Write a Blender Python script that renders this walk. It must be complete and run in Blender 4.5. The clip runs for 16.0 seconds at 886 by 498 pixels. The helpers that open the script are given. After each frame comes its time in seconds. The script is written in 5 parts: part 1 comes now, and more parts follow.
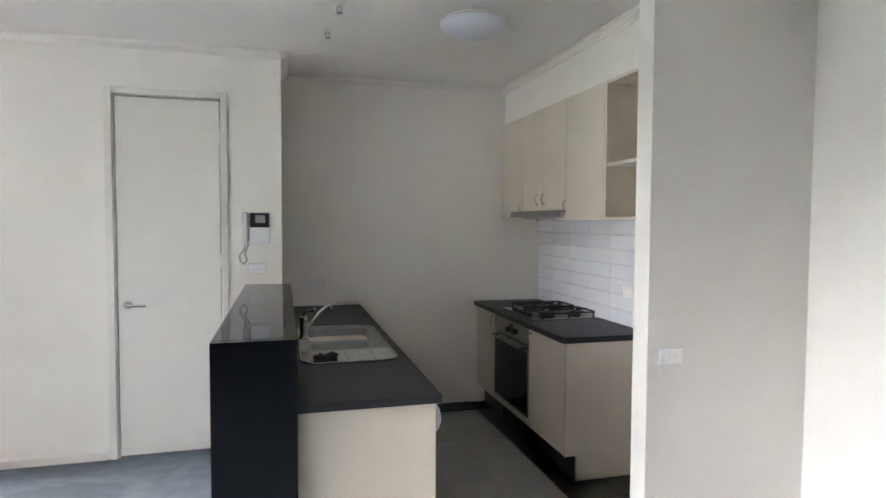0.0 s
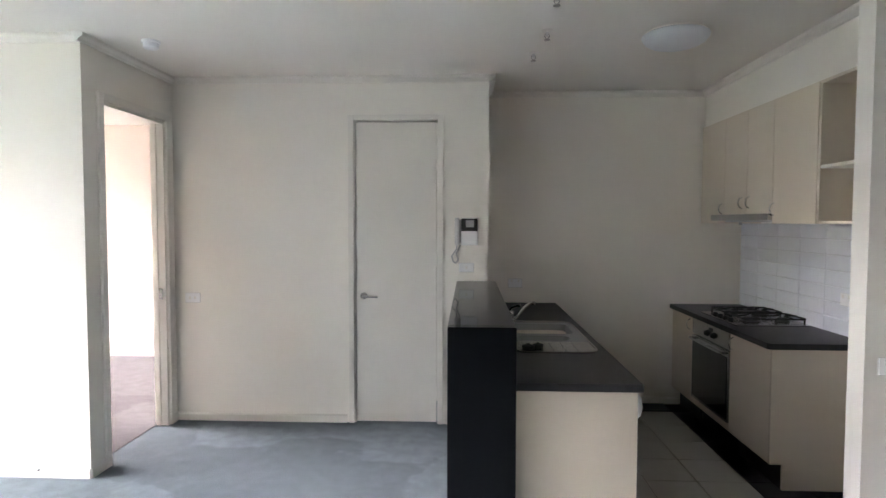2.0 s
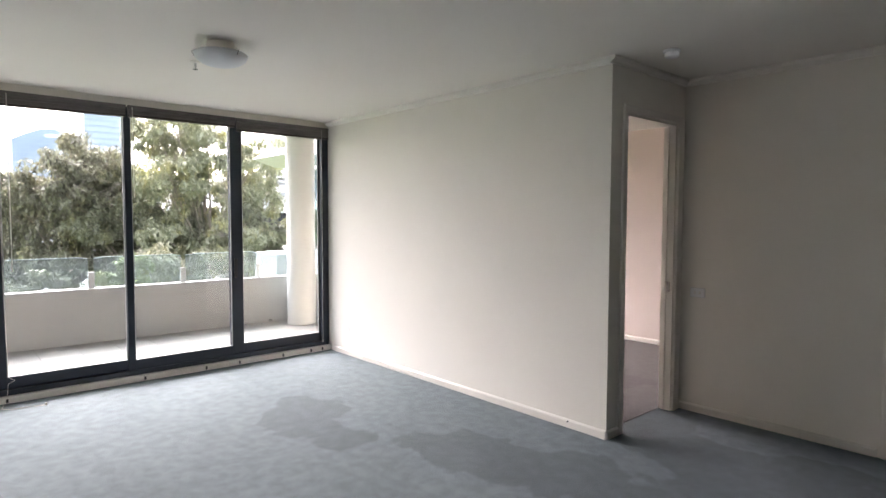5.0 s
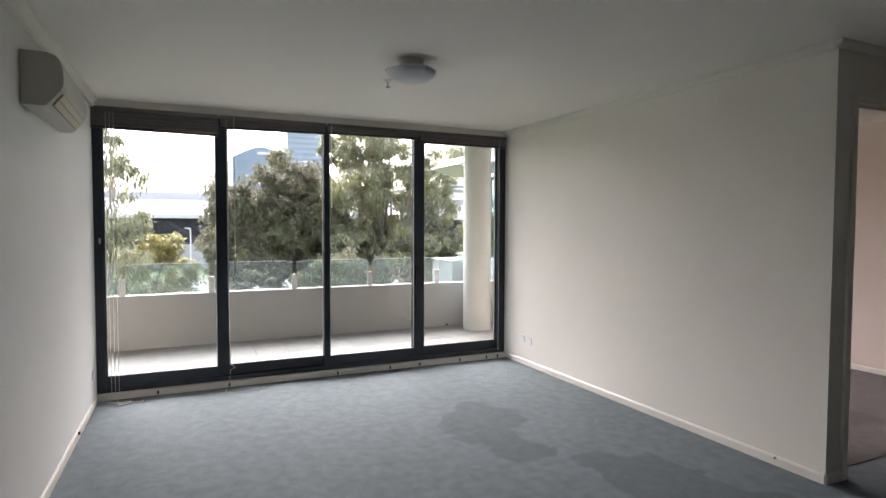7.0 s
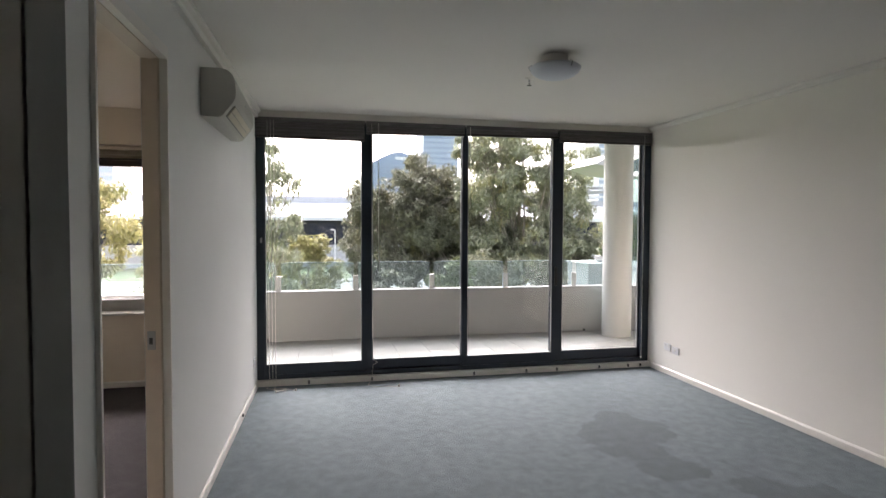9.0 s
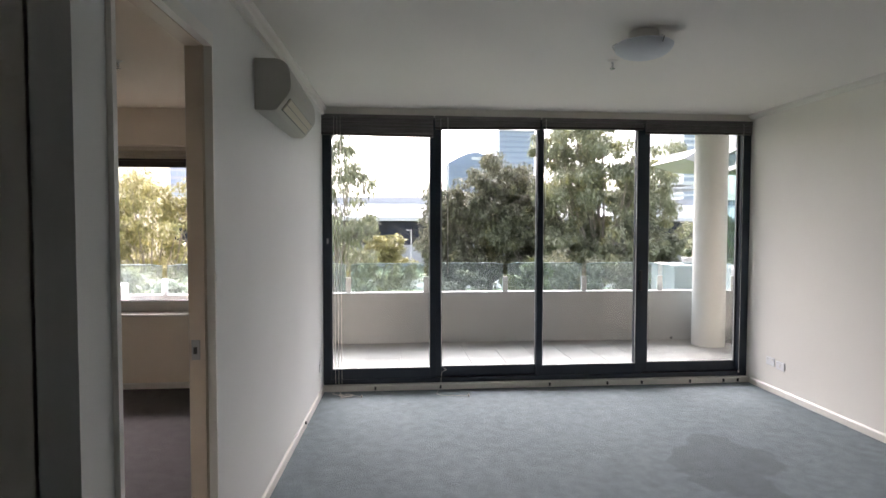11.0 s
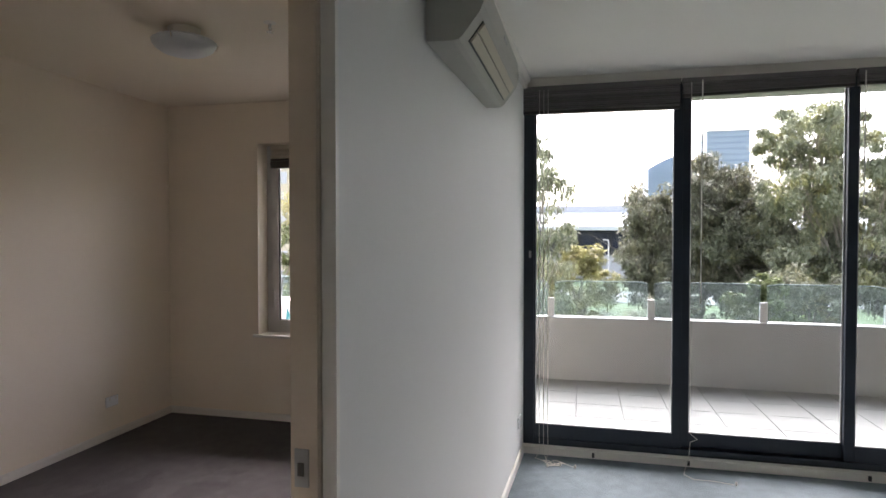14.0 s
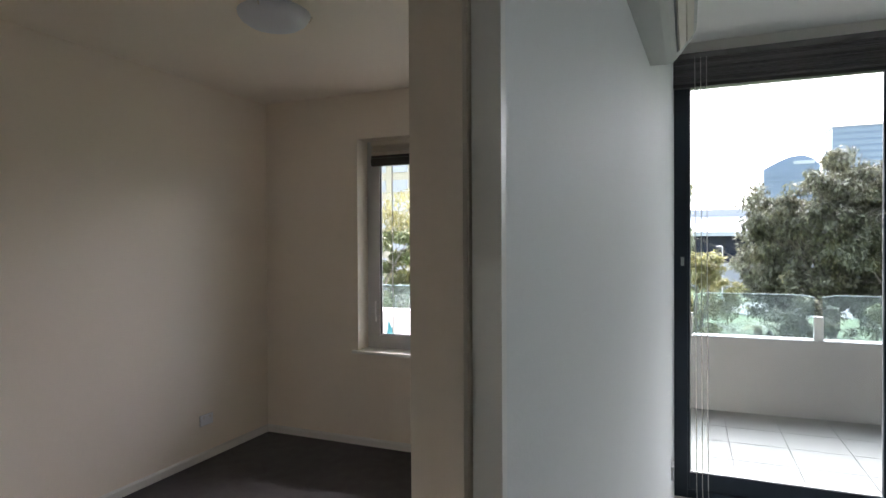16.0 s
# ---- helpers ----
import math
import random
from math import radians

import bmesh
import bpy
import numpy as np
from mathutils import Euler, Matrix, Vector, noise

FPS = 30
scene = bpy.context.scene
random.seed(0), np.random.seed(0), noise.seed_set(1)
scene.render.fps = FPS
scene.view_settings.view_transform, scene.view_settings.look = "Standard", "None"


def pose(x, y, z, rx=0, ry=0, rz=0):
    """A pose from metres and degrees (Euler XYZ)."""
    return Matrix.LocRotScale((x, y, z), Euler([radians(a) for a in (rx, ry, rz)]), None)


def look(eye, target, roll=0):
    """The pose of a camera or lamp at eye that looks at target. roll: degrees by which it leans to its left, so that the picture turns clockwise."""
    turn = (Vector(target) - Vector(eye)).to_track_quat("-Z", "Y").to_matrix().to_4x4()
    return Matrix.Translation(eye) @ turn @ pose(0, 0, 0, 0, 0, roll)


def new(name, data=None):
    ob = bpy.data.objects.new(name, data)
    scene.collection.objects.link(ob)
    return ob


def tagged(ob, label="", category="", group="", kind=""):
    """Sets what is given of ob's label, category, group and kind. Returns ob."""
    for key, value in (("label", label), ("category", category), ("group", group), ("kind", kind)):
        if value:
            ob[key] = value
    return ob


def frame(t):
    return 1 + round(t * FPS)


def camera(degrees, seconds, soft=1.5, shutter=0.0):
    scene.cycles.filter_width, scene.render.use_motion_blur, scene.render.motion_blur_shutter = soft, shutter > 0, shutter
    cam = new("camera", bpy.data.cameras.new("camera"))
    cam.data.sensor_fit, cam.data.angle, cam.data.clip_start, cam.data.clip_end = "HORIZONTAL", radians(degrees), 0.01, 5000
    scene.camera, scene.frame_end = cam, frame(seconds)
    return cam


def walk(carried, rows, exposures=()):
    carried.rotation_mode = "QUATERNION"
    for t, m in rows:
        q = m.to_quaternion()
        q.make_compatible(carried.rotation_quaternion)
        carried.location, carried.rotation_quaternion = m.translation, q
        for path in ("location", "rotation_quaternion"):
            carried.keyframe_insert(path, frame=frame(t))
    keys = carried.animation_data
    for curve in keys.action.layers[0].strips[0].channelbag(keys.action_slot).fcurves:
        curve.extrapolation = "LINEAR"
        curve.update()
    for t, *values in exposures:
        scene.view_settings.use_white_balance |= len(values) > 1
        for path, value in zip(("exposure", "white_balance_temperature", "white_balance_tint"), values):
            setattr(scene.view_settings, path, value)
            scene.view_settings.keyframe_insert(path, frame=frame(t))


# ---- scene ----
cam = camera(74.1, 16.0)
PATH = [
    (0, (0.041, 0.194, 1.547), (0.563, 2.123, 1.455), 0.3),
    (0.5, (0.004, 0.156, 1.556), (0.398, 2.115, 1.47), 0.3),
    (1, (-0.051, 0.074, 1.561), (0.208, 2.056, 1.484), 0.3),
    (1.5, (-0.089, -0.042, 1.559), (0.003, 1.954, 1.482), 0.3),
    (2, (-0.124, -0.148, 1.571), (-0.211, 1.848, 1.48), 0.1),
    (2.5, (-0.119, -0.189, 1.58), (-0.504, 1.771, 1.473), 0.1),
    (3, (-0.028, -0.199, 1.575), (-0.825, 1.632, 1.456), -0.0),
    (3.5, (-0.008, -0.241, 1.57), (-1.09, 1.437, 1.449), 0.1),
    (4, (-0.05, -0.272, 1.573), (-1.317, 1.271, 1.454), 0.2),
    (4.5, (-0.108, -0.3, 1.572), (-1.494, 1.138, 1.459), 0.2),
    (7, (-0.249, -0.35, 1.586), (-2.053, 0.508, 1.501), 0.2),
    (7.5, (-0.25, -0.371, 1.579), (-2.107, 0.368, 1.499), 0.3),
    (8, (-0.277, -0.382, 1.573), (-2.171, 0.255, 1.496), 0.3),
    (8.5, (-0.295, -0.391, 1.575), (-2.225, 0.128, 1.497), 0.3),
    (11, (-0.649, -0.286, 1.574), (-2.639, -0.104, 1.494), 0.1),
    (11.5, (-0.82, -0.246, 1.57), (-2.818, -0.202, 1.495), 0.1),
    (12, (-1.059, -0.274, 1.555), (-3.058, -0.282, 1.495), -0.2),
    (12.5, (-1.283, -0.297, 1.553), (-3.282, -0.349, 1.495), -0.4),
    (13, (-1.559, -0.309, 1.537), (-3.55, -0.489, 1.491), -0.3),
    (13.5, (-1.806, -0.372, 1.566), (-3.768, -0.759, 1.511), 0.0),
    (14, (-2.013, -0.499, 1.562), (-3.958, -0.962, 1.515), -0.0),
    (14.5, (-2.186, -0.577, 1.55), (-4.111, -1.117, 1.504), -0.3),
    (15, (-2.357, -0.637, 1.55), (-4.252, -1.277, 1.513), -0.1),
    (15.5, (-2.496, -0.721, 1.546), (-4.351, -1.468, 1.51), -0.2),
    (16, (-2.586, -0.832, 1.54), (-4.431, -1.605, 1.519), -0.3),
]
EXPOSURES = [(0.0, 6.17, 6170, 23), (1.5, 5.98, 6240, 23), (2.5, 5.28, 6440, 24), (3.0, 4.68, 6510, 24), (3.5, 4.35, 6580, 24), (4.5, 4.08, 6660, 24), (7.0, 3.17, 6680, 23), (8.5, 3.04, 6680, 23), (11.0, 3.05, 6560, 23), (12.5, 3.05, 6560, 24), (14.5, 3.08, 6340, 21), (16.0, 3.13, 6090, 17)]
walk(cam, [(t, look(eye, target, roll)) for t, eye, target, roll in PATH], EXPOSURES)

# ---- world and sun ----
world = bpy.data.worlds.new("world")
scene.world = world
world.use_nodes = True
wn, wl = world.node_tree.nodes, world.node_tree.links
wn.clear()
sky = wn.new("ShaderNodeTexSky")
sky.sky_type = "NISHITA"
sky.sun_disc = False
sky.sun_elevation, sky.sun_rotation = radians(42), radians(-90)
sky.air_density, sky.dust_density = 1.0, 4.0
soft_sky = wn.new("ShaderNodeHueSaturation")
soft_sky.inputs["Saturation"].default_value = 0.45
back = wn.new("ShaderNodeBackground")
back.inputs["Strength"].default_value = 0.13
wout = wn.new("ShaderNodeOutputWorld")
wl.new(sky.outputs[0], soft_sky.inputs["Color"])
wl.new(soft_sky.outputs[0], back.inputs["Color"])
wl.new(back.outputs[0], wout.inputs["Surface"])

sun_data = bpy.data.lights.new("sun", "SUN")
sun_data.energy, sun_data.angle, sun_data.color = 1.5, radians(60), (1.0, 0.975, 0.935)
sun = new("sun", sun_data)
sun.matrix_world = look((-27, 0, 24.3), (0, 0, 0))

# ---- materials ----
def material(name, base, rough=0.6, metal=0.0, vary=0.05, scale=3.0, bump=0.0, bump_scale=60.0, wear=None, spec=0.5, coat=0.0, island=0.0):
    """Principled paint with large and small variation and a fine relief."""
    m = bpy.data.materials.new(name)
    m.use_nodes = True
    n, l = m.node_tree.nodes, m.node_tree.links
    b = n["Principled BSDF"]
    b.inputs["Roughness"].default_value = rough
    b.inputs["Metallic"].default_value = metal
    b.inputs["Specular IOR Level"].default_value = spec
    b.inputs["Coat Weight"].default_value = coat
    co = n.new("ShaderNodeTexCoord")
    geo = n.new("ShaderNodeNewGeometry")
    big = n.new("ShaderNodeTexNoise")
    big.inputs["Scale"].default_value, big.inputs["Detail"].default_value = scale, 5
    fine = n.new("ShaderNodeTexNoise")
    fine.inputs["Scale"].default_value, fine.inputs["Detail"].default_value = bump_scale, 4
    l.new(geo.outputs["Position"], big.inputs["Vector"])
    l.new(geo.outputs["Position"], fine.inputs["Vector"])
    add = n.new("ShaderNodeMath")
    add.operation = "MULTIPLY_ADD"
    add.inputs[1].default_value = 0.35
    l.new(fine.outputs[0], add.inputs[0])
    l.new(big.outputs[0], add.inputs[2])
    ramp = n.new("ShaderNodeValToRGB")
    lo = [max(0.0, c * (1 - vary)) for c in base]
    hi = [min(1.0, c * (1 + vary)) for c in base]
    ramp.color_ramp.elements[0].position, ramp.color_ramp.elements[1].position = 0.4, 0.95
    ramp.color_ramp.elements[0].color, ramp.color_ramp.elements[1].color = (*lo, 1), (*hi, 1)
    l.new(add.outputs[0], ramp.inputs[0])
    colour = ramp.outputs[0]
    if wear:
        spots = n.new("ShaderNodeTexNoise")
        spots.inputs["Scale"].default_value, spots.inputs["Detail"].default_value = wear[1], 8
        l.new(geo.outputs["Position"], spots.inputs["Vector"])
        mask = n.new("ShaderNodeValToRGB")
        mask.color_ramp.elements[0].position, mask.color_ramp.elements[1].position = wear[2], wear[2] + 0.12
        l.new(spots.outputs[0], mask.inputs[0])
        mix = n.new("ShaderNodeMix")
        mix.data_type = "RGBA"
        mix.inputs["B"].default_value = (*wear[0], 1)
        l.new(mask.outputs[0], mix.inputs["Factor"])
        l.new(colour, mix.inputs["A"])
        colour = mix.outputs["Result"]
    if island:
        info = n.new("ShaderNodeObjectInfo")
        ival = n.new("ShaderNodeMath")
        ival.operation = "ADD"
        l.new(info.outputs["Random"], ival.inputs[0])
        l.new(geo.outputs["Random Per Island"], ival.inputs[1])
        rng = n.new("ShaderNodeMapRange")
        rng.inputs["From Max"].default_value = 2.0
        rng.inputs["To Min"].default_value, rng.inputs["To Max"].default_value = 1 - island, 1 + island
        l.new(ival.outputs[0], rng.inputs[0])
        hsv = n.new("ShaderNodeHueSaturation")
        l.new(rng.outputs[0], hsv.inputs["Value"])
        l.new(colour, hsv.inputs["Color"])
        colour = hsv.outputs[0]
    l.new(colour, b.inputs["Base Color"])
    rr = n.new("ShaderNodeMapRange")
    rr.inputs["To Min"].default_value, rr.inputs["To Max"].default_value = rough * 0.85, min(1.0, rough * 1.15)
    l.new(big.outputs[0], rr.inputs[0])
    l.new(rr.outputs[0], b.inputs["Roughness"])
    if bump:
        bp = n.new("ShaderNodeBump")
        bp.inputs["Strength"].default_value, bp.inputs["Distance"].default_value = bump, 0.01
        l.new(fine.outputs[0], bp.inputs["Height"])
        l.new(bp.outputs[0], b.inputs["Normal"])
    return m


def glass_material(name, tint, rough=0.0, clear=0.9, haze=0.0):
    """A thin pane: mostly clear, with a Fresnel reflection."""
    m = bpy.data.materials.new(name)
    m.use_nodes = True
    n, l = m.node_tree.nodes, m.node_tree.links
    n.remove(n["Principled BSDF"])
    tr = n.new("ShaderNodeBsdfTransparent")
    tr.inputs[0].default_value = (*[c * clear for c in tint], 1)
    gl = n.new("ShaderNodeBsdfGlossy")
    gl.inputs["Roughness"].default_value = rough
    lw = n.new("ShaderNodeLayerWeight")
    lw.inputs["Blend"].default_value = 0.5
    p5 = n.new("ShaderNodeMath")
    p5.operation = "POWER"
    p5.inputs[1].default_value = 5.0
    l.new(lw.outputs["Facing"], p5.inputs[0])
    fr = n.new("ShaderNodeMath")
    fr.operation = "MULTIPLY_ADD"
    fr.inputs[1].default_value, fr.inputs[2].default_value = 0.9, 0.035
    l.new(p5.outputs[0], fr.inputs[0])
    mx = n.new("ShaderNodeMixShader")
    l.new(fr.outputs[0], mx.inputs[0])
    through_pane = tr.outputs[0]
    if haze:
        # a pale translucent share put in for haze and pale reflections on the pane
        df = n.new("ShaderNodeBsdfTranslucent")
        df.inputs[0].default_value = (0.78, 0.84, 0.86, 1)
        fm = n.new("ShaderNodeMixShader")
        fm.inputs[0].default_value = haze
        l.new(tr.outputs[0], fm.inputs[1])
        l.new(df.outputs[0], fm.inputs[2])
        through_pane = fm.outputs[0]
    l.new(through_pane, mx.inputs[1])
    l.new(gl.outputs[0], mx.inputs[2])
    l.new(mx.outputs[0], n["Material Output"].inputs[0])
    return m


def carpet_material(name, base, patches):
    """Cut-pile carpet: fibre noise, pile shading and old damp patches."""
    m = material(name, base, 0.95, vary=0.2, scale=11.0, bump=1.0, bump_scale=150, spec=0.1, wear=([c * 0.9 for c in base], 7.0, 0.56))
    n, l = m.node_tree.nodes, m.node_tree.links
    b = n["Principled BSDF"]
    b.inputs["Sheen Weight"].default_value = 0.08
    b.inputs["Sheen Roughness"].default_value = 0.5
    src = b.inputs["Base Color"].links[0].from_socket
    geo = n.new("ShaderNodeNewGeometry")
    warp = n.new("ShaderNodeTexNoise")
    warp.inputs["Scale"].default_value, warp.inputs["Detail"].default_value = 2.1, 7
    l.new(geo.outputs["Position"], warp.inputs["Vector"])
    # old damp patches with uneven outlines: centre and reach of each
    low = None
    for centre, reach in patches:
        away = n.new("ShaderNodeVectorMath")
        away.operation = "SUBTRACT"
        away.inputs[1].default_value = (*centre, 0)
        l.new(geo.outputs["Position"], away.inputs[0])
        share = n.new("ShaderNodeVectorMath")
        share.operation = "DIVIDE"
        share.inputs[1].default_value = (*reach, 1)
        l.new(away.outputs[0], share.inputs[0])
        size = n.new("ShaderNodeVectorMath")
        size.operation = "LENGTH"
        l.new(share.outputs[0], size.inputs[0])
        if low is None:
            low = size.outputs["Value"]
        else:
            least = n.new("ShaderNodeMath")
            least.operation = "MINIMUM"
            l.new(low, least.inputs[0])
            l.new(size.outputs["Value"], least.inputs[1])
            low = least.outputs[0]
    s = n.new("ShaderNodeMath")
    s.operation = "MULTIPLY_ADD"
    s.inputs[1].default_value = 2.6
    l.new(warp.outputs[0], s.inputs[0])
    l.new(low, s.inputs[2])
    edge = n.new("ShaderNodeMapRange")
    edge.interpolation_type = "SMOOTHSTEP"
    edge.inputs["From Min"].default_value, edge.inputs["From Max"].default_value = 2.37, 2.24
    edge.inputs["To Min"].default_value, edge.inputs["To Max"].default_value = 0.0, 1.0
    l.new(s.outputs[0], edge.inputs[0])
    mul = n.new("ShaderNodeMath")
    mul.operation = "MULTIPLY"
    mul.inputs[1].default_value = 0.5
    l.new(edge.outputs[0], mul.inputs[0])
    mix = n.new("ShaderNodeMix")
    mix.data_type = "RGBA"
    mix.inputs["B"].default_value = (*[c * 0.55 for c in base], 1)
    l.new(mul.outputs[0], mix.inputs["Factor"])
    l.new(src, mix.inputs["A"])
    l.new(mix.outputs["Result"], b.inputs["Base Color"])
    return m


WALL = material("wall_paint", (0.865, 0.83, 0.758), 0.5, vary=0.025, scale=1.3, bump=0.06, bump_scale=160, spec=0.22)
CEIL = material("ceiling_paint", (0.855, 0.825, 0.76), 0.75, vary=0.02, scale=1.0, bump=0.05, bump_scale=120)
TRIM = material("trim_gloss", (0.80, 0.77, 0.705), 0.35, vary=0.02, bump=0.02, bump_scale=90)
DOOR = material("door_paint", (0.80, 0.77, 0.705), 0.38, vary=0.02, bump=0.03, bump_scale=70)
# south wall colour greyed and cooled to carry the cooler window light
COOLWALL = material("cool_lit_wall_paint", (0.77, 0.77, 0.735), 0.62, vary=0.03, scale=1.6, bump=0.06, bump_scale=140, spec=0.12)
# off-white wall paint greyed to dim the window light on wing and east walls
DIMWALL = material("dimmed_wall_paint", (0.75, 0.722, 0.665), 0.55, vary=0.03, scale=1.3, bump=0.06, bump_scale=160, spec=0.2)
PINKW = material("pink_bedroom_paint", (0.74, 0.635, 0.59), 0.55, vary=0.025, scale=1.3, bump=0.06, bump_scale=160)
LINING = material("cream_door_lining", (0.68, 0.58, 0.46), 0.4, vary=0.03, bump=0.02, bump_scale=90)
BEDCEIL = material("bedroom_ceiling_paint", (0.87, 0.79, 0.665), 0.75, vary=0.02, scale=1.0, bump=0.05, bump_scale=120)
BEDWALL = material("bedroom_paint", (0.89, 0.795, 0.66), 0.55, vary=0.025, scale=1.3, bump=0.06, bump_scale=160)
CARPET = carpet_material("carpet", (0.176, 0.216, 0.238), (((-4.20, 1.95), (0.55, 0.34)), ((-3.0, 2.30), (0.40, 0.30)), ((-2.35, 2.6), (0.45, 0.38)), ((-2.30, 3.75), (0.42, 0.50)), ((-1.3, 3.3), (0.8, 0.6))))
# bedroom carpet in a darker mauve-grey, the dim room's shade put into its colour
DIMCARPET = carpet_material("shaded_bedroom_carpet", (0.115, 0.104, 0.106), (((-4.6, -2.9), (0.6, 0.5)), ((-3.3, 4.6), (0.5, 0.4))))
FRAME = material("window_frame", (0.011, 0.019, 0.032), 0.4, vary=0.15, bump=0.03)
BLIND = material("blind_slats", (0.135, 0.125, 0.122), 0.35, vary=0.15, scale=9, island=0.35)
RAILS = material("blind_rails", (0.05, 0.045, 0.042), 0.4, vary=0.1)
LAMIN = material("cream_laminate", (0.70, 0.62, 0.51), 0.42, vary=0.02, bump=0.02)
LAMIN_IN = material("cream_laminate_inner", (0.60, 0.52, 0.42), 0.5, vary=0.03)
BENCH = material("bench_laminate", (0.022, 0.022, 0.024), 0.42, vary=0.3, scale=40, bump=0.05, bump_scale=300)
# bowl steel darkened so the shade inside the bowls sits in its colour
BOWLSHADE = material("shaded_brushed_steel", (0.22, 0.22, 0.215), 0.3, 1.0, vary=0.06, scale=6, bump=0.03, bump_scale=200)
GLOSS = material("black_stone", (0.006, 0.007, 0.009), 0.05, vary=0.04, scale=2, spec=0.2)
STEEL = material("stainless_steel", (0.50, 0.50, 0.49), 0.26, 1.0, vary=0.03, scale=3, bump=0.0)
CHROME = material("chrome", (0.75, 0.75, 0.75), 0.12, 1.0, vary=0.03)
IRON = material("cast_iron", (0.012, 0.012, 0.012), 0.5, vary=0.3, bump=0.2, bump_scale=120)
OVENGLASS = material("oven_glass", (0.012, 0.012, 0.012), 0.08, vary=0.2, spec=0.6)
TILEW = material("wall_tile", (0.78, 0.80, 0.84), 0.16, vary=0.02, island=0.03)
GROUTW = material("wall_grout", (0.70, 0.715, 0.745), 0.9)
TILEF = material("floor_tile", (0.33, 0.315, 0.285), 0.45, vary=0.08, scale=6, bump=0.05, island=0.06)
TILEB = material("border_tile", (0.012, 0.012, 0.013), 0.3, vary=0.2, island=0.05)
GROUTF = material("floor_grout", (0.06, 0.055, 0.05), 0.95)
PLASTIC = material("white_plastic", (0.86, 0.86, 0.85), 0.35, vary=0.015)
GREYPL = material("grey_plastic", (0.42, 0.42, 0.41), 0.4, vary=0.03)
DARKPL = material("dark_plastic", (0.02, 0.02, 0.02), 0.3, vary=0.1)
ACBODY = material("aircon_plastic", (0.45, 0.435, 0.38), 0.4, vary=0.02)
ACFLAP = material("aircon_flap", (0.58, 0.52, 0.40), 0.4, vary=0.03)
OPAL = material("opal_glass", (0.64, 0.67, 0.70), 0.3, vary=0.02)
CORD = material("blind_cord", (0.68, 0.66, 0.6), 0.8, vary=0.05)
RENDER = material("balcony_render", (0.39, 0.387, 0.38), 0.85, vary=0.05, scale=1.5, bump=0.08, bump_scale=90, wear=((0.34, 0.335, 0.325), 1.2, 0.62))
BALTILE = material("balcony_tile", (0.25, 0.238, 0.22), 0.6, vary=0.05, scale=4, bump=0.1, island=0.05)
COLUMN = material("column_paint", (0.58, 0.575, 0.55), 0.7, vary=0.04, scale=1.2, bump=0.06, bump_scale=100)
GLASS = glass_material("window_glass", (0.97, 1.0, 1.0), 0.0, 0.8)
BALGLASS = glass_material("balustrade_glass", (0.86, 0.95, 0.97), 0.02, 0.93, 0.015)
ALUM = material("white_aluminium", (0.62, 0.61, 0.59), 0.4, vary=0.03)
EDGE = material("glass_edge", (0.62, 0.72, 0.70), 0.2, vary=0.03)
BAYGLASS = glass_material("bay_glass", (0.72, 0.86, 0.86), 0.01, 0.85, 0.03)
PLANT = material("plant_green", (0.06, 0.10, 0.03), 0.6, vary=0.3, scale=8, island=0.2)
LAWN = material("lawn", (0.075, 0.115, 0.035), 0.95, vary=0.3, scale=0.15, bump=0.5, bump_scale=20, wear=((0.16, 0.15, 0.12), 0.03, 0.6))
PATHMAT = material("path_paving", (0.22, 0.21, 0.2), 0.9, vary=0.1, scale=0.5)
BARK = material("gum_bark", (0.34, 0.29, 0.24), 0.8, vary=0.3, scale=2.5, bump=0.3, bump_scale=30)


def leaf_material(name, base, other, island):
    m = material(name, base, 0.55, vary=0.25, scale=1.2, wear=(other, 0.9, 0.55), island=island)
    b = m.node_tree.nodes["Principled BSDF"]
    n, l = m.node_tree.nodes, m.node_tree.links
    tl = n.new("ShaderNodeBsdfTranslucent")
    l.new(b.inputs["Base Color"].links[0].from_socket, tl.inputs[0])
    mx = n.new("ShaderNodeMixShader")
    mx.inputs[0].default_value = 0.3
    l.new(b.outputs[0], mx.inputs[1])
    l.new(tl.outputs[0], mx.inputs[2])
    l.new(mx.outputs[0], n["Material Output"].inputs[0])
    return m


GUM = leaf_material("gum_leaves", (0.28, 0.29, 0.19), (0.37, 0.35, 0.16), 0.85)
GUM2 = leaf_material("dark_leaves", (0.37, 0.365, 0.245), (0.44, 0.40, 0.21), 0.85)
GREEN = leaf_material("green_leaves", (0.18, 0.21, 0.085), (0.26, 0.26, 0.10), 0.6)
YELLOW = leaf_material("autumn_leaves", (0.50, 0.46, 0.20), (0.36, 0.38, 0.17), 0.5)
ARENAW = material("arena_white", (0.84, 0.85, 0.86), 0.6, vary=0.03, scale=0.1)
NAVY = material("navy_glazing", (0.018, 0.024, 0.05), 0.25, vary=0.2, scale=0.2)
HOARD = material("green_hoarding", (0.14, 0.42, 0.08), 0.6, vary=0.15, scale=0.6)
PURPLE = material("purple_sign", (0.06, 0.03, 0.25), 0.5)
# far tower blues lightened, with the haze of distance put into the colour
TOWER = material("hazed_tower_glass", (0.31, 0.39, 0.51), 0.4, vary=0.1, scale=0.05)
TOWERB = material("hazed_tower_bands", (0.42, 0.49, 0.59), 0.4, vary=0.08, scale=0.05)
TOWERG = material("tower_grey", (0.55, 0.56, 0.58), 0.6, vary=0.05, scale=0.1)
CREAM = material("cream_render", (0.62, 0.55, 0.40), 0.8, vary=0.05, scale=0.3)
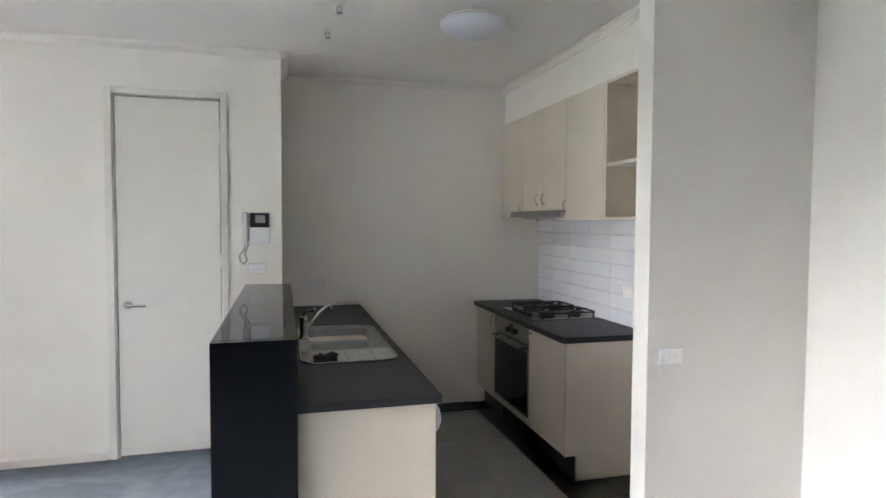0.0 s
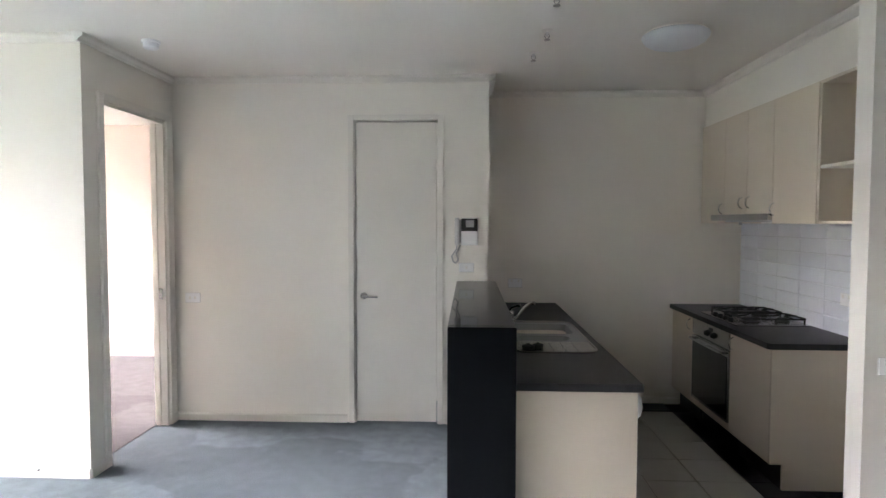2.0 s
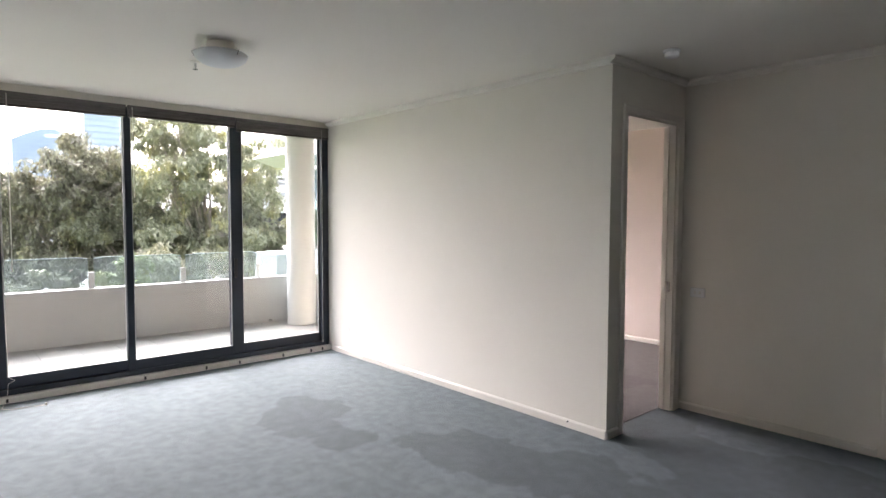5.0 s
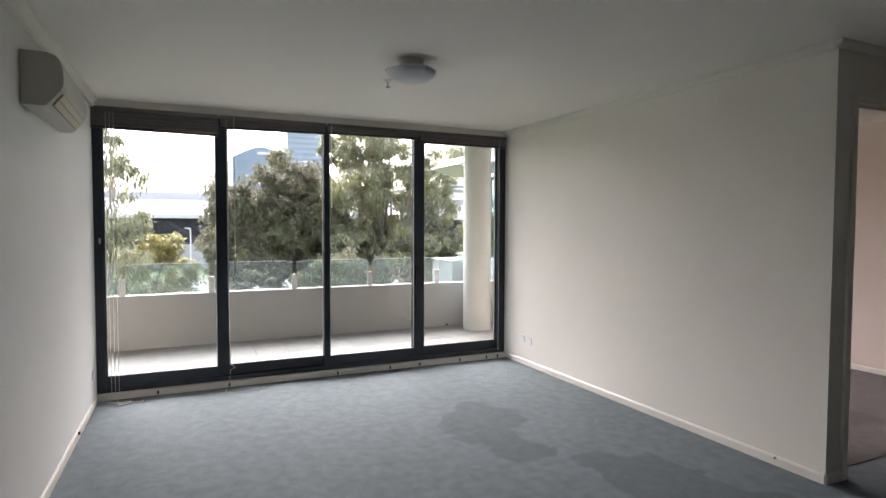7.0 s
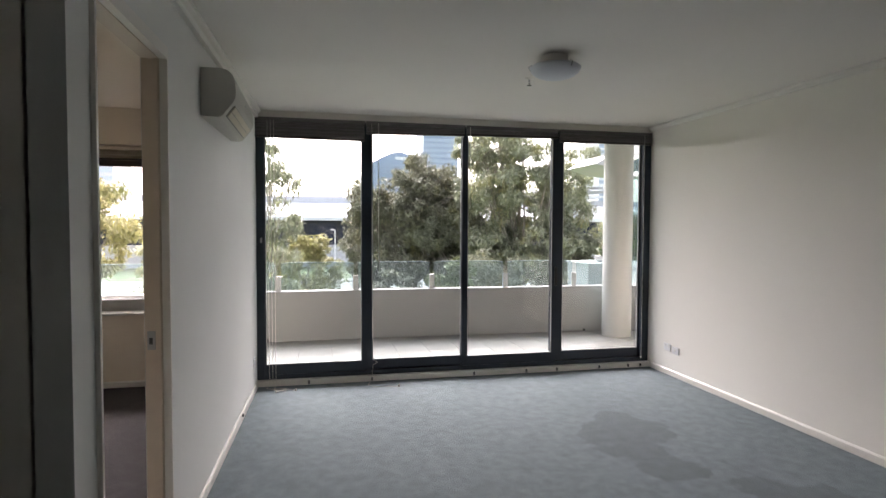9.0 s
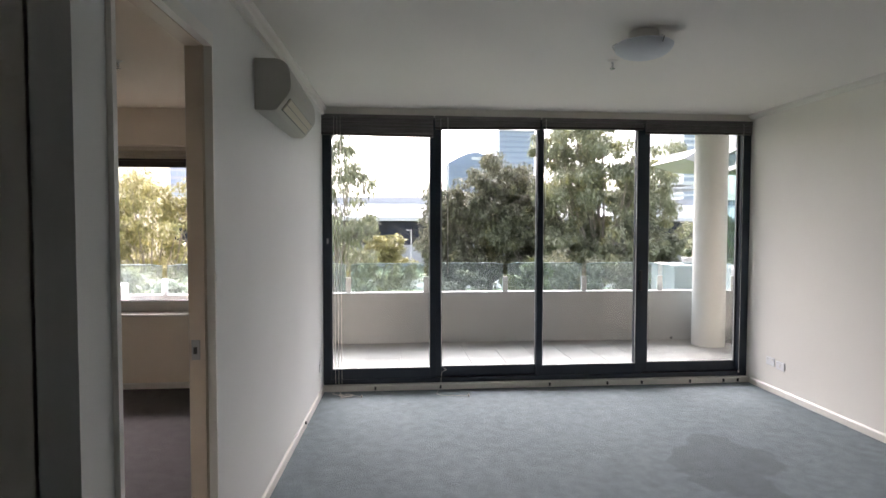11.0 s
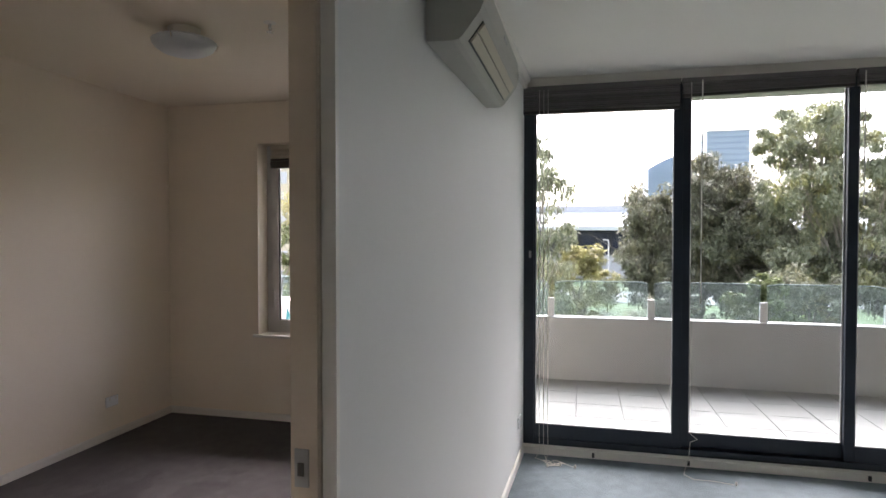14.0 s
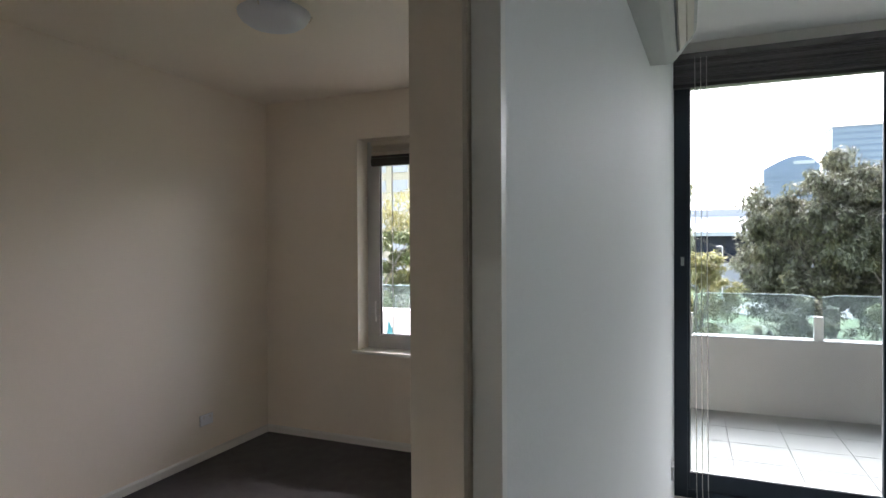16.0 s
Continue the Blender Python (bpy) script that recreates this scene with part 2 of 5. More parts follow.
BEDGLASS = glass_material("bedroom_glass", (1.0, 1.0, 1.0), 0.0, 0.96)
BALGROUT = material("balcony_grout", (0.20, 0.19, 0.175), 0.9)


# ---- mesh helpers ----
def box(bm, x0, x1, y0, y1, z0, z1, bevel=0.0):
    r = bmesh.ops.create_cube(bm, size=1.0)
    vs = r["verts"]
    for v in vs:
        v.co = Vector((x0 + (v.co.x + 0.5) * (x1 - x0), y0 + (v.co.y + 0.5) * (y1 - y0), z0 + (v.co.z + 0.5) * (z1 - z0)))
    if bevel:
        es = {e for v in vs for e in v.link_edges}
        bmesh.ops.bevel(bm, geom=list(es), offset=bevel, segments=2, affect="EDGES", profile=0.6)
    return bm


def boxes(*dims, bevel=0.0):
    bm = bmesh.new()
    for d in dims:
        box(bm, *d, bevel=bevel)
    return bm


def cyl(bm, p, q, r0, r1=None, seg=16):
    """A tapered rod from p to q."""
    p, q = Vector(p), Vector(q)
    d = q - p
    m = Matrix.Translation((p + q) / 2) @ d.to_track_quat("Z", "Y").to_matrix().to_4x4()
    bmesh.ops.create_cone(bm, cap_ends=True, segments=seg, radius1=r0, radius2=r0 if r1 is None else r1, depth=d.length, matrix=m)
    return bm


def lathe(bm, profile, centre, seg=32):
    """Turns (radius, z) pairs round a vertical axis."""
    rings = []
    for r, z in profile:
        rings.append([bm.verts.new((centre[0] + r * math.cos(a * 2 * math.pi / seg), centre[1] + r * math.sin(a * 2 * math.pi / seg), centre[2] + z)) for a in range(seg)])
    for a, b in zip(rings, rings[1:]):
        for i in range(seg):
            bm.faces.new((a[i], a[(i + 1) % seg], b[(i + 1) % seg], b[i]))
    bm.faces.new(rings[0])
    bm.faces.new(rings[-1])
    bmesh.ops.recalc_face_normals(bm, faces=bm.faces)
    return bm


def prism(bm, outline, z0, z1, axis="z"):
    """A straight prism over an outline: axis z: (x, y); y: (x, z); x: (y, z)."""
    def at(u, v, w):
        return {"z": (u, v, w), "y": (u, w, v), "x": (w, u, v)}[axis]
    a = [bm.verts.new(at(u, v, z0)) for u, v in outline]
    b = [bm.verts.new(at(u, v, z1)) for u, v in outline]
    n = len(a)
    bm.faces.new(a)
    bm.faces.new(b)
    for i in range(n):
        bm.faces.new((a[i], a[(i + 1) % n], b[(i + 1) % n], b[i]))
    bmesh.ops.recalc_face_normals(bm, faces=bm.faces)
    return bm


def tube(bm, pts, r, seg=8):
    """A bent round rod through points."""
    for p, q in zip(pts, pts[1:]):
        cyl(bm, p, q, r, seg=seg)
    for p in pts[1:-1]:
        bmesh.ops.create_uvsphere(bm, u_segments=seg, v_segments=6, radius=r * 1.01, matrix=Matrix.Translation(p))
    return bm


def mesh_of(name, bm, mat, smooth=False):
    me = bpy.data.meshes.new(name)
    bm.to_mesh(me)
    bm.free()
    me.materials.append(mat)
    if smooth:
        for p in me.polygons:
            p.use_smooth = True
        me.set_sharp_from_angle(angle=radians(40))
    return me


def part(name, bm, mat, parent=None, label="", smooth=False):
    ob = new(name, mesh_of(name, bm, mat, smooth))
    if parent is not None:
        ob.parent = parent
        ob.matrix_parent_inverse = parent.matrix_world.inverted()
    if label:
        ob["label"] = label
    return ob


def thing(name, label, category, at=(0, 0, 0), group=""):
    """An Empty at the thing's base, to carry its parts."""
    ob = new(name)
    ob.matrix_world = Matrix.Translation(at)
    bpy.context.view_layer.update()
    ob.empty_display_size = 0.1
    return tagged(ob, label, category, group)


def structure(name, bm, mat, label, category, smooth=False):
    return tagged(part(name, bm, mat, None, "", smooth), label, category, kind="structure")


# ---- plan ----
H = 2.68            # ceiling
XW = -6.26          # inner face of the window frames
YN = 3.285          # north wall of the living room
XP = -2.43          # partition with the bedroom door
YD = 4.36           # wall with the cupboard door
XC = 0.025          # end of that wall
YK = 4.95           # kitchen back wall
XK = 2.20           # kitchen tiled wall
XE = 2.42           # east wall
XB = -6.46          # bedroom window wall
YB = -4.02          # bedroom far wall
XH = -2.18          # corner of the entry hall


def yn(x):
    """The north wall opens slightly towards the glass doors."""
    return YN + 0.0115 * (XP - x)


def ys(x):
    """The south wall runs slightly out of square."""
    return -1.022 - 0.0365 * (x + 3.22)


# floor and ceiling
structure("floor", boxes((-6.60, 2.6, -4.2, 6.7, -0.25, 0.0)), CARPET, "worn blue-grey cut-pile carpet with damp patches", "floor")
structure("floor_bedroom", boxes((-6.46, -2.28, YB, -1.12, 0.0, 0.004)), DIMCARPET, "mauve-grey bedroom carpet, darkened in colour for the room shade", "floor")
structure("floor_second_bedroom", boxes((-6.3, XP - 0.1, 3.44, 6.5, 0.0, 0.004)), DIMCARPET, "mauve-grey bedroom carpet, darkened in colour for the room shade", "floor")
structure("ceiling_bedroom", boxes((-6.46, -2.28, YB, -1.12, H - 0.004, H)), BEDCEIL, "flat cream painted bedroom ceiling", "ceiling")
structure("ceiling", boxes((-6.75, 2.6, -4.2, 6.7, H, H + 0.15)), CEIL, "flat white painted plaster ceiling", "ceiling")

# walls
structure("wall_north", prism(bmesh.new(), [(-6.40, yn(-6.4)), (XP, YN), (XP, YN + 0.1), (-6.40, yn(-6.4) + 0.1)], 0, H), WALL, "long plain off-white painted wall", "wall")
structure("wall_partition", boxes((XP - 0.1, XP, YN + 0.1, 3.48, 0, H), (XP - 0.1, XP, 4.235, 6.6, 0, H), (XP - 0.1, XP, 3.48, 4.235, 2.325, H)), WALL,
          "off-white partition wall with a doorway", "wall")
structure("wall_cupboard", prism(bmesh.new(), [(XP, 0), (-1.01, 0), (-1.01, 2.345), (-0.355, 2.345), (-0.355, 0), (XC, 0), (XC, H), (XP, H)], YD, YD + 0.1, "y"), WALL,
          "off-white wall round a cupboard door", "wall")
structure("wall_kitchen_return", boxes((XC - 0.1, XC, YD + 0.1, YK, 0, H)), WALL, "short off-white return wall of the kitchen", "wall")
structure("wall_kitchen_back", boxes((XP, 2.4, YK, YK + 0.12, 0, H)), WALL, "plain off-white kitchen wall", "wall")
structure("wall_kitchen_side", boxes((XK, XK + 0.12, 2.51, YK, 0, H), (1.875, XK, 2.51, YK, 2.375, H)), WALL, "kitchen side wall with a bulkhead over the cupboards", "wall")
structure("wall_wing", boxes((1.56, XE, 2.40, 2.51, 0, H)), DIMWALL, "short off-white wing wall beside the kitchen, greyed to dim the daylight", "wall")
structure("wall_east", boxes((XE, XE + 0.12, -4.12, 2.51, 0, H)), DIMWALL, "plain pale wall, greyed in its colour to dim the daylight", "wall")
# the far wall is unseen, added well back so less light bounces from it
structure("wall_hall", boxes((-2.28, XH, -4.0, -1.16, 0, H), (-2.28, XE, -4.12, -4.0, 0, H)), WALL,
          "plain off-white entry hall walls, the far one unseen and set back to cut bounce light", "wall")
bm = bmesh.new()
for x0, x1, z0, z1 in ((-6.46, -3.205, 0, H), (-2.388, XH, 0, H), (-3.205, -2.388, 2.33, H)):
    prism(bm, [(x0, ys(x0)), (x1, ys(x1)), (x1, ys(x1) - 0.11), (x0, ys(x0) - 0.11)], z0, z1)
structure("wall_south", bm, COOLWALL, "long off-white wall with a bedroom doorway, cool daylight put into its colour", "wall")
structure("wall_bedroom_far", boxes((-6.66, -2.28, YB - 0.1, YB, 0, H)), BEDWALL, "plain cream bedroom wall", "wall")
structure("wall_bedroom_window", boxes((XB - 0.22, XB, YB, -3.16, 0, H), (XB - 0.22, XB, -1.75, -1.03, 0, H), (XB - 0.22, XB, -3.16, -1.75, 0, 0.72), (XB - 0.22, XB, -3.16, -1.75, 2.33, H)),
          BEDWALL, "cream bedroom wall round a deep window", "wall")
structure("wall_second_bedroom_far", boxes((-6.6, XP, 6.5, 6.6, 0, H)), PINKW, "plain pale bedroom wall", "wall")
structure("wall_second_bedroom_window", boxes((-6.5, -6.3, YN + 0.1, 4.1, 0, H), (-6.5, -6.3, 6.2, 6.5, 0, H), (-6.5, -6.3, 4.1, 6.2, 0, 0.7), (-6.5, -6.3, 4.1, 6.2, 2.4, H)), BEDWALL,
          "pale bedroom wall with a window opening", "wall")


def skirting(name, runs, h=0.062, d=0.014):
    """Skirting boards: runs of (x0, y0, x1, y1), the room on the left of the run."""
    bm = bmesh.new()
    for x0, y0, x1, y1 in runs:
        u = Vector((x1 - x0, y1 - y0, 0)).normalized()
        w = Vector((-u.y, u.x, 0))
        prof = [(0, 0), (d, 0), (d, h - 0.012), (d * 0.4, h), (0, h)]
        a = [bm.verts.new(Vector((x0, y0, 0)) + w * p + Vector((0, 0, q))) for p, q in prof]
        b = [bm.verts.new(Vector((x1, y1, 0)) + w * p + Vector((0, 0, q))) for p, q in prof]
        bm.faces.new(a), bm.faces.new(b)
        for i in range(5):
            bm.faces.new((a[i], a[(i + 1) % 5], b[(i + 1) % 5], b[i]))
    bmesh.ops.recalc_face_normals(bm, faces=bm.faces)
    return structure(name, bm, TRIM, "low white painted skirting boards", "skirting board")


def cornice(name, runs, h=0.045, d=0.05):
    """Stepped ceiling moulding: runs with the room on the left."""
    bm = bmesh.new()
    for x0, y0, x1, y1 in runs:
        u = Vector((x1 - x0, y1 - y0, 0)).normalized()
        w = Vector((-u.y, u.x, 0))
        prof = [(0, 0), (0, -h), (d * 0.35, -h), (d * 0.55, -h * 0.75), (d * 0.9, -h * 0.55), (d, -h * 0.4), (d, 0)]
        k = len(prof)
        a = [bm.verts.new(Vector((x0, y0, H)) + w * p + Vector((0, 0, q))) for p, q in prof]
        b = [bm.verts.new(Vector((x1, y1, H)) + w * p + Vector((0, 0, q))) for p, q in prof]
        bm.faces.new(a), bm.faces.new(b)
        for i in range(k):
            bm.faces.new((a[i], a[(i + 1) % k], b[(i + 1) % k], b[i]))
    bmesh.ops.recalc_face_normals(bm, faces=bm.faces)
    return structure(name, bm, TRIM, "slim white plaster ceiling moulding", "cornice")


skirting("baseboard", [(XP, YN, -6.17, yn(-6.17)), (XP, 3.43, XP, YN), (XP, YD, XP, 4.29), (-1.07, YD, XP, YD), (XC, YD, -0.30, YD),
                       (-6.17, ys(-6.17), -3.27, ys(-3.27)), (-2.35, ys(-2.35), XH, ys(XH)), (XE, -4.0, XE, 2.40), (XE, 2.40, 1.56, 2.40),
                       (1.70, YK, 0.62, YK)])
skirting("baseboard_bedroom", [(XB, YB, -2.28, YB), (XB, -1.04, XB, YB), (XP - 0.1, 6.5, -6.3, 6.5)])
cornice("cornice", [(XP, YN, -6.25, yn(-6.25)), (XP, YD, XP, YN - 0.05), (XC + 0.05, YD, XP, YD), (XC, YK, XC, YD - 0.05), (1.875, YK, XC, YK),
                    (1.875, 2.51, 1.875, YK), (-6.25, ys(-6.25), XH, ys(XH)), (XE, -4.0, XE, 2.40), (XE, 2.40, 1.56, 2.40)])

# bedroom doorway in the partition
bm = boxes((XP, XP + 0.018, 3.425, 3.475, 0, 2.38), (XP, XP + 0.018, 4.24, 4.29, 0, 2.38), (XP, XP + 0.018, 3.475, 4.24, 2.33, 2.38), bevel=0.004)
box(bm, XP - 0.102, XP - 0.002, 3.482, 3.497, 0, 2.323)
box(bm, XP - 0.102, XP - 0.002, 4.218, 4.233, 0, 2.323)
box(bm, XP - 0.102, XP - 0.002, 3.497, 4.218, 2.308, 2.323)
box(bm, XP - 0.07, XP - 0.055, 3.497, 3.509, 0, 2.308)
box(bm, XP - 0.07, XP - 0.055, 4.206, 4.218, 0, 2.308)
door_1 = structure("door_1", bm, TRIM, "white painted door lining of an open doorway", "door frame")
part("latch_plate", boxes((XP - 0.05, XP - 0.02, 4.203, 4.207, 0.98, 1.06), bevel=0.001), STEEL, door_1, "small steel striker plate")

# cupboard door
bm = boxes((-1.052, -1.008, YD - 0.018, YD, 0, 2.39), (-0.357, -0.318, YD - 0.018, YD, 0, 2.39), (-1.008, -0.357, YD - 0.018, YD, 2.348, 2.39), bevel=0.004)
box(bm, -1.008, -1.000, YD, YD + 0.1, 0, 2.348)
box(bm, -0.365, -0.357, YD, YD + 0.1, 0, 2.348)
box(bm, -1.000, -0.365, YD, YD + 0.1, 2.343, 2.348)
door_2 = structure("door_2", bm, TRIM, "closed white cupboard door with lever handle", "door")
part("leaf", boxes((-0.994, -0.371, YD + 0.004, YD + 0.042, 0.012, 2.337), bevel=0.002), DOOR, door_2, "flush white painted door leaf")
for hz in (0.25, 1.28, 2.1):
    part("hinge", boxes((-0.374, -0.360, YD - 0.004, YD + 0.006, hz - 0.05, hz + 0.05), bevel=0.002), TRIM, door_2)
bm = cyl(bmesh.new(), (-0.935, YD + 0.004, 1.0), (-0.935, YD - 0.008, 1.0), 0.027, seg=24)
cyl(bm, (-0.935, YD - 0.008, 1.0), (-0.935, YD - 0.05, 1.0), 0.010)
tube(bm, [(-0.935, YD - 0.05, 1.0), (-0.90, YD - 0.054, 1.0), (-0.82, YD - 0.05, 0.998)], 0.009)
part("lever_handle", bm, CHROME, door_2, "brushed chrome lever handle", True)

# south bedroom doorway
def south_bar(bm, x0, x1, f, g, z0, z1):
    """A bar along the south wall, from f in front of its face to g behind it."""
    return prism(bm, [(x0, ys(x0) + f), (x1, ys(x1) + f), (x1, ys(x1) - g), (x0, ys(x0) - g)], z0, z1)


bm = bmesh.new()
south_bar(bm, -3.205, -3.192, -0.032, 0.104, 0, 2.328)
south_bar(bm, -2.401, -2.388, -0.032, 0.104, 0, 2.328)
south_bar(bm, -3.192, -2.401, -0.032, 0.104, 2.315, 2.328)
for x0, x1 in ((-3.192, -3.180), (-2.413, -2.401)):
    south_bar(bm, x0, x1, -0.034, 0.052, 0, 2.315)
door_3 = structure("door_3", bm, LINING, "cream painted door lining of the open bedroom doorway", "door frame")
bm = bmesh.new()
for x0, x1 in ((-3.212, -3.196), (-2.392, -2.343)):
    south_bar(bm, x0, x1, 0.004, 0.0 if x0 > -3 else 0.030, 0, 2.372)
south_bar(bm, -3.196, -2.392, 0.004, 0.030, 2.318, 2.372)
part("architrave", bm, TRIM, door_3, "pale painted casing round the doorway")
bm = bmesh.new()
south_bar(bm, -2.356, -2.343, 0.016, -0.0045, 0, 2.372)
part("casing_bead", bm, TRIM, door_3, "raised outer bead of the casing")
y3 = ys(-3.19)
part("latch_plate", boxes((-3.193, -3.189, y3 - 0.094, y3 - 0.060, 1.005, 1.090), bevel=0.001), GREYPL, door_3, "small steel striker plate")
part("latch_hole", boxes((-3.1895, -3.1875, y3 - 0.086, y3 - 0.071, 1.03, 1.06)), DARKPL, door_3)

# ---- window wall ----
window_1 = structure("window_1", boxes((XW - 0.10, XW, -0.95, -0.84, 0.05, 2.60), (XW - 0.10, XW, 3.235, 3.328, 0.05, 2.60),
                                       (XW - 0.10, XW, -0.84, 3.235, 0.05, 0.10), (XW - 0.10, XW, -0.84, 3.235, 2.57, 2.60), bevel=0.003), FRAME,
                     "wide black aluminium sliding glass doors to the balcony", "window")


def sash(y0, y1, stile_l, stile_r, back):
    """One glazed leaf: a stile at each side, rails and a pane."""
    x1 = XW - 0.012 - back
    x0 = x1 - 0.035
    bm = boxes((x0, x1, y0, y0 + stile_l, 0.10, 2.57), (x0, x1, y1 - stile_r, y1, 0.10, 2.57), (x0, x1, y0 + stile_l, y1 - stile_r, 0.10, 0.197),
               (x0, x1, y0 + stile_l, y1 - stile_r, 2.53, 2.57), bevel=0.003)
    s = part("sash", bm, FRAME, window_1)
    g = part("pane", boxes((x0 + 0.012, x0 + 0.018, y0 + stile_l, y1 - stile_r, 0.197, 2.53)), GLASS, s, "clear glass pane")
    g.visible_shadow = False
    bead = boxes((x0 + 0.018, x1 - 0.004, y0 + stile_l, y1 - stile_r, 0.197, 0.205), (x0 + 0.018, x1 - 0.004, y0 + stile_l, y0 + stile_l + 0.006, 0.205, 2.53),
                 (x0 + 0.018, x1 - 0.004, y1 - stile_r - 0.006, y1 - stile_r, 0.205, 2.53))
    part("glazing_bead", bead, GREYPL, s)
    return s


sash(-0.84, 0.16, 0.012, 0.056, 0.0)
sash(0.115, 1.20, 0.10, 0.05, 0.04)
sash(1.15, 2.22, 0.060, 0.06, 0.0)
sash(2.156, 3.235, 0.142, 0.012, 0.04)
part("handle", boxes((XW - 0.014, XW + 0.012, 2.185, 2.215, 0.93, 1.13), bevel=0.006), DARKPL, window_1, "black pull handle")
part("lock", boxes((XW, XW + 0.008, -0.875, -0.857, 1.40, 1.45), bevel=0.003), GREYPL, window_1)
structure("window_sill", boxes((XW - 0.10, XW + 0.055, -0.95, 3.327, 0.0, 0.05), (XW - 0.02, XW + 0.06, -0.95, 3.327, 0.045, 0.055), bevel=0.003), TRIM, "low white threshold under the glass doors", "sill")
structure("wall_above_window", boxes((XW - 0.12, XW, -0.95, 3.328, 2.60, H)), WALL, "narrow wall strip over the window", "wall")


# ---- kitchen ----
BZ = 0.875          # bench top
bar = thing("breakfast_bar", "gloss black stone breakfast bar with waterfall end", "bar", (-0.07, 3.3, 0))
part("top", boxes((-0.214, 0.084, 2.401, YD - 0.02, 1.085, 1.12), bevel=0.003), GLOSS, bar)
part("end_panel", boxes((-0.214, 0.084, 2.36, 2.40, 0, 1.12), bevel=0.002), GLOSS, bar)
part("front_panel", boxes((-0.212, -0.18, 2.402, YD - 0.02, 0, 1.084)), GLOSS, bar)
part("back_panel", boxes((0.05, 0.080, 2.402, YD - 0.02, 0, 1.084)), GLOSS, bar)

# worktop with the sink cut-out
worktop = thing("sink_worktop", "charcoal laminate worktop along the breakfast bar", "worktop", (0.36, 3.6, BZ - 0.035))
bm = bmesh.new()
grid = [[[bm.verts.new((x, y, z)) for z in (BZ - 0.035, BZ)] for y in (2.38, 3.00, 3.92, YK - 0.002)] for x in (0.085, 0.14, 0.555, 0.630)]
for i in range(3):
    for j in range(3):
        c = [grid[i][j], grid[i + 1][j], grid[i + 1][j + 1], grid[i][j + 1]]
        if (i, j) != (1, 1):
            bm.faces.new([v[1] for v in c]), bm.faces.new([v[0] for v in c])
        for k, outer in ((0, j == 0), (1, i == 2), (2, j == 2), (3, i == 0)):
            if outer or (i, j) == (1, 1):
                a, b = c[k], c[(k + 1) % 4]
                bm.faces.new((a[0], b[0], b[1], a[1]))
bmesh.ops.recalc_face_normals(bm, faces=bm.faces)
part("slab", bm, BENCH, worktop)
part("end_band", boxes((0.086, 0.629, 2.378, 2.3805, BZ - 0.034, BZ - 0.0015), bevel=0.0006), BENCH, worktop, "charcoal laminate edge band")
part("front_band", boxes((0.6295, 0.632, 2.381, YK - 0.003, BZ - 0.034, BZ - 0.0015), bevel=0.0006), BENCH, worktop, "charcoal laminate edge band")


def rounded(x0, x1, y0, y1, r, n=6):
    """Points round a rectangle with round corners, counter-clockwise."""
    pts = []
    for cx, cy, a in ((x1 - r, y1 - r, 0), (x0 + r, y1 - r, 90), (x0 + r, y0 + r, 180), (x1 - r, y0 + r, 270)):
        for i in range(n + 1):
            t = radians(a + 90 * i / n)
            pts.append((cx + r * math.cos(t), cy + r * math.sin(t)))
    return pts


def bowl(bm, plate, rim, depth, z):
    """A pressed steel bowl: flat surround, rounded rim, sloping sides, bottom."""
    loops = [(rounded(*plate, 0.002), z), (rounded(*rim, 0.06), z), (rounded(rim[0] + 0.008, rim[1] - 0.008, rim[2] + 0.008, rim[3] - 0.008, 0.055), z - 0.012),
             (rounded(rim[0] + 0.02, rim[1] - 0.02, rim[2] + 0.02, rim[3] - 0.02, 0.05), z - depth * 0.9),
             (rounded(rim[0] + 0.045, rim[1] - 0.045, rim[2] + 0.04, rim[3] - 0.04, 0.03), z - depth)]
    rings = [[bm.verts.new((x, y, h)) for x, y in ps] for ps, h in loops]
    for a, b in zip(rings, rings[1:]):
        for i in range(len(a)):
            bm.faces.new((a[i], a[(i + 1) % len(a)], b[(i + 1) % len(a)], b[i]))
    bm.faces.new(rings[-1])


sink = thing("sink", "stainless steel one and a half bowl sink with drainer", "sink", (0.35, 3.45, BZ))
bm = bmesh.new()
bowl(bm, (0.115, 0.575, 3.47, 3.94), (0.165, 0.535, 3.50, 3.86), 0.16, BZ + 0.004)
part("main_bowl", bm, BOWLSHADE, sink, "", True)
bm = bmesh.new()
bowl(bm, (0.115, 0.575, 3.26, 3.47), (0.175, 0.485, 3.29, 3.44), 0.10, BZ + 0.004)
part("small_bowl", bm, BOWLSHADE, sink, "", True)
drain_edge = [(0.575, 3.26), (0.115, 3.26)] + [p for p in rounded(0.115, 0.575, 2.978, 3.26, 0.088, 5) if p[1] < 3.10]
part("drainer", prism(bmesh.new(), drain_edge, BZ, BZ + 0.004), STEEL, sink)
for k in range(5):
    part("drainer_rib", tube(bmesh.new(), [(0.21 + 0.065 * k, 3.03, BZ + 0.004), (0.21 + 0.065 * k, 3.235, BZ + 0.004)], 0.003, 6), STEEL, sink)
rim = [Vector((x, y, BZ + 0.004)) for x, y in rounded(0.112, 0.578, 2.975, 3.945, 0.09, 5)]
part("rim", tube(bmesh.new(), rim + [rim[0]], 0.006, 6), STEEL, sink, "", True)
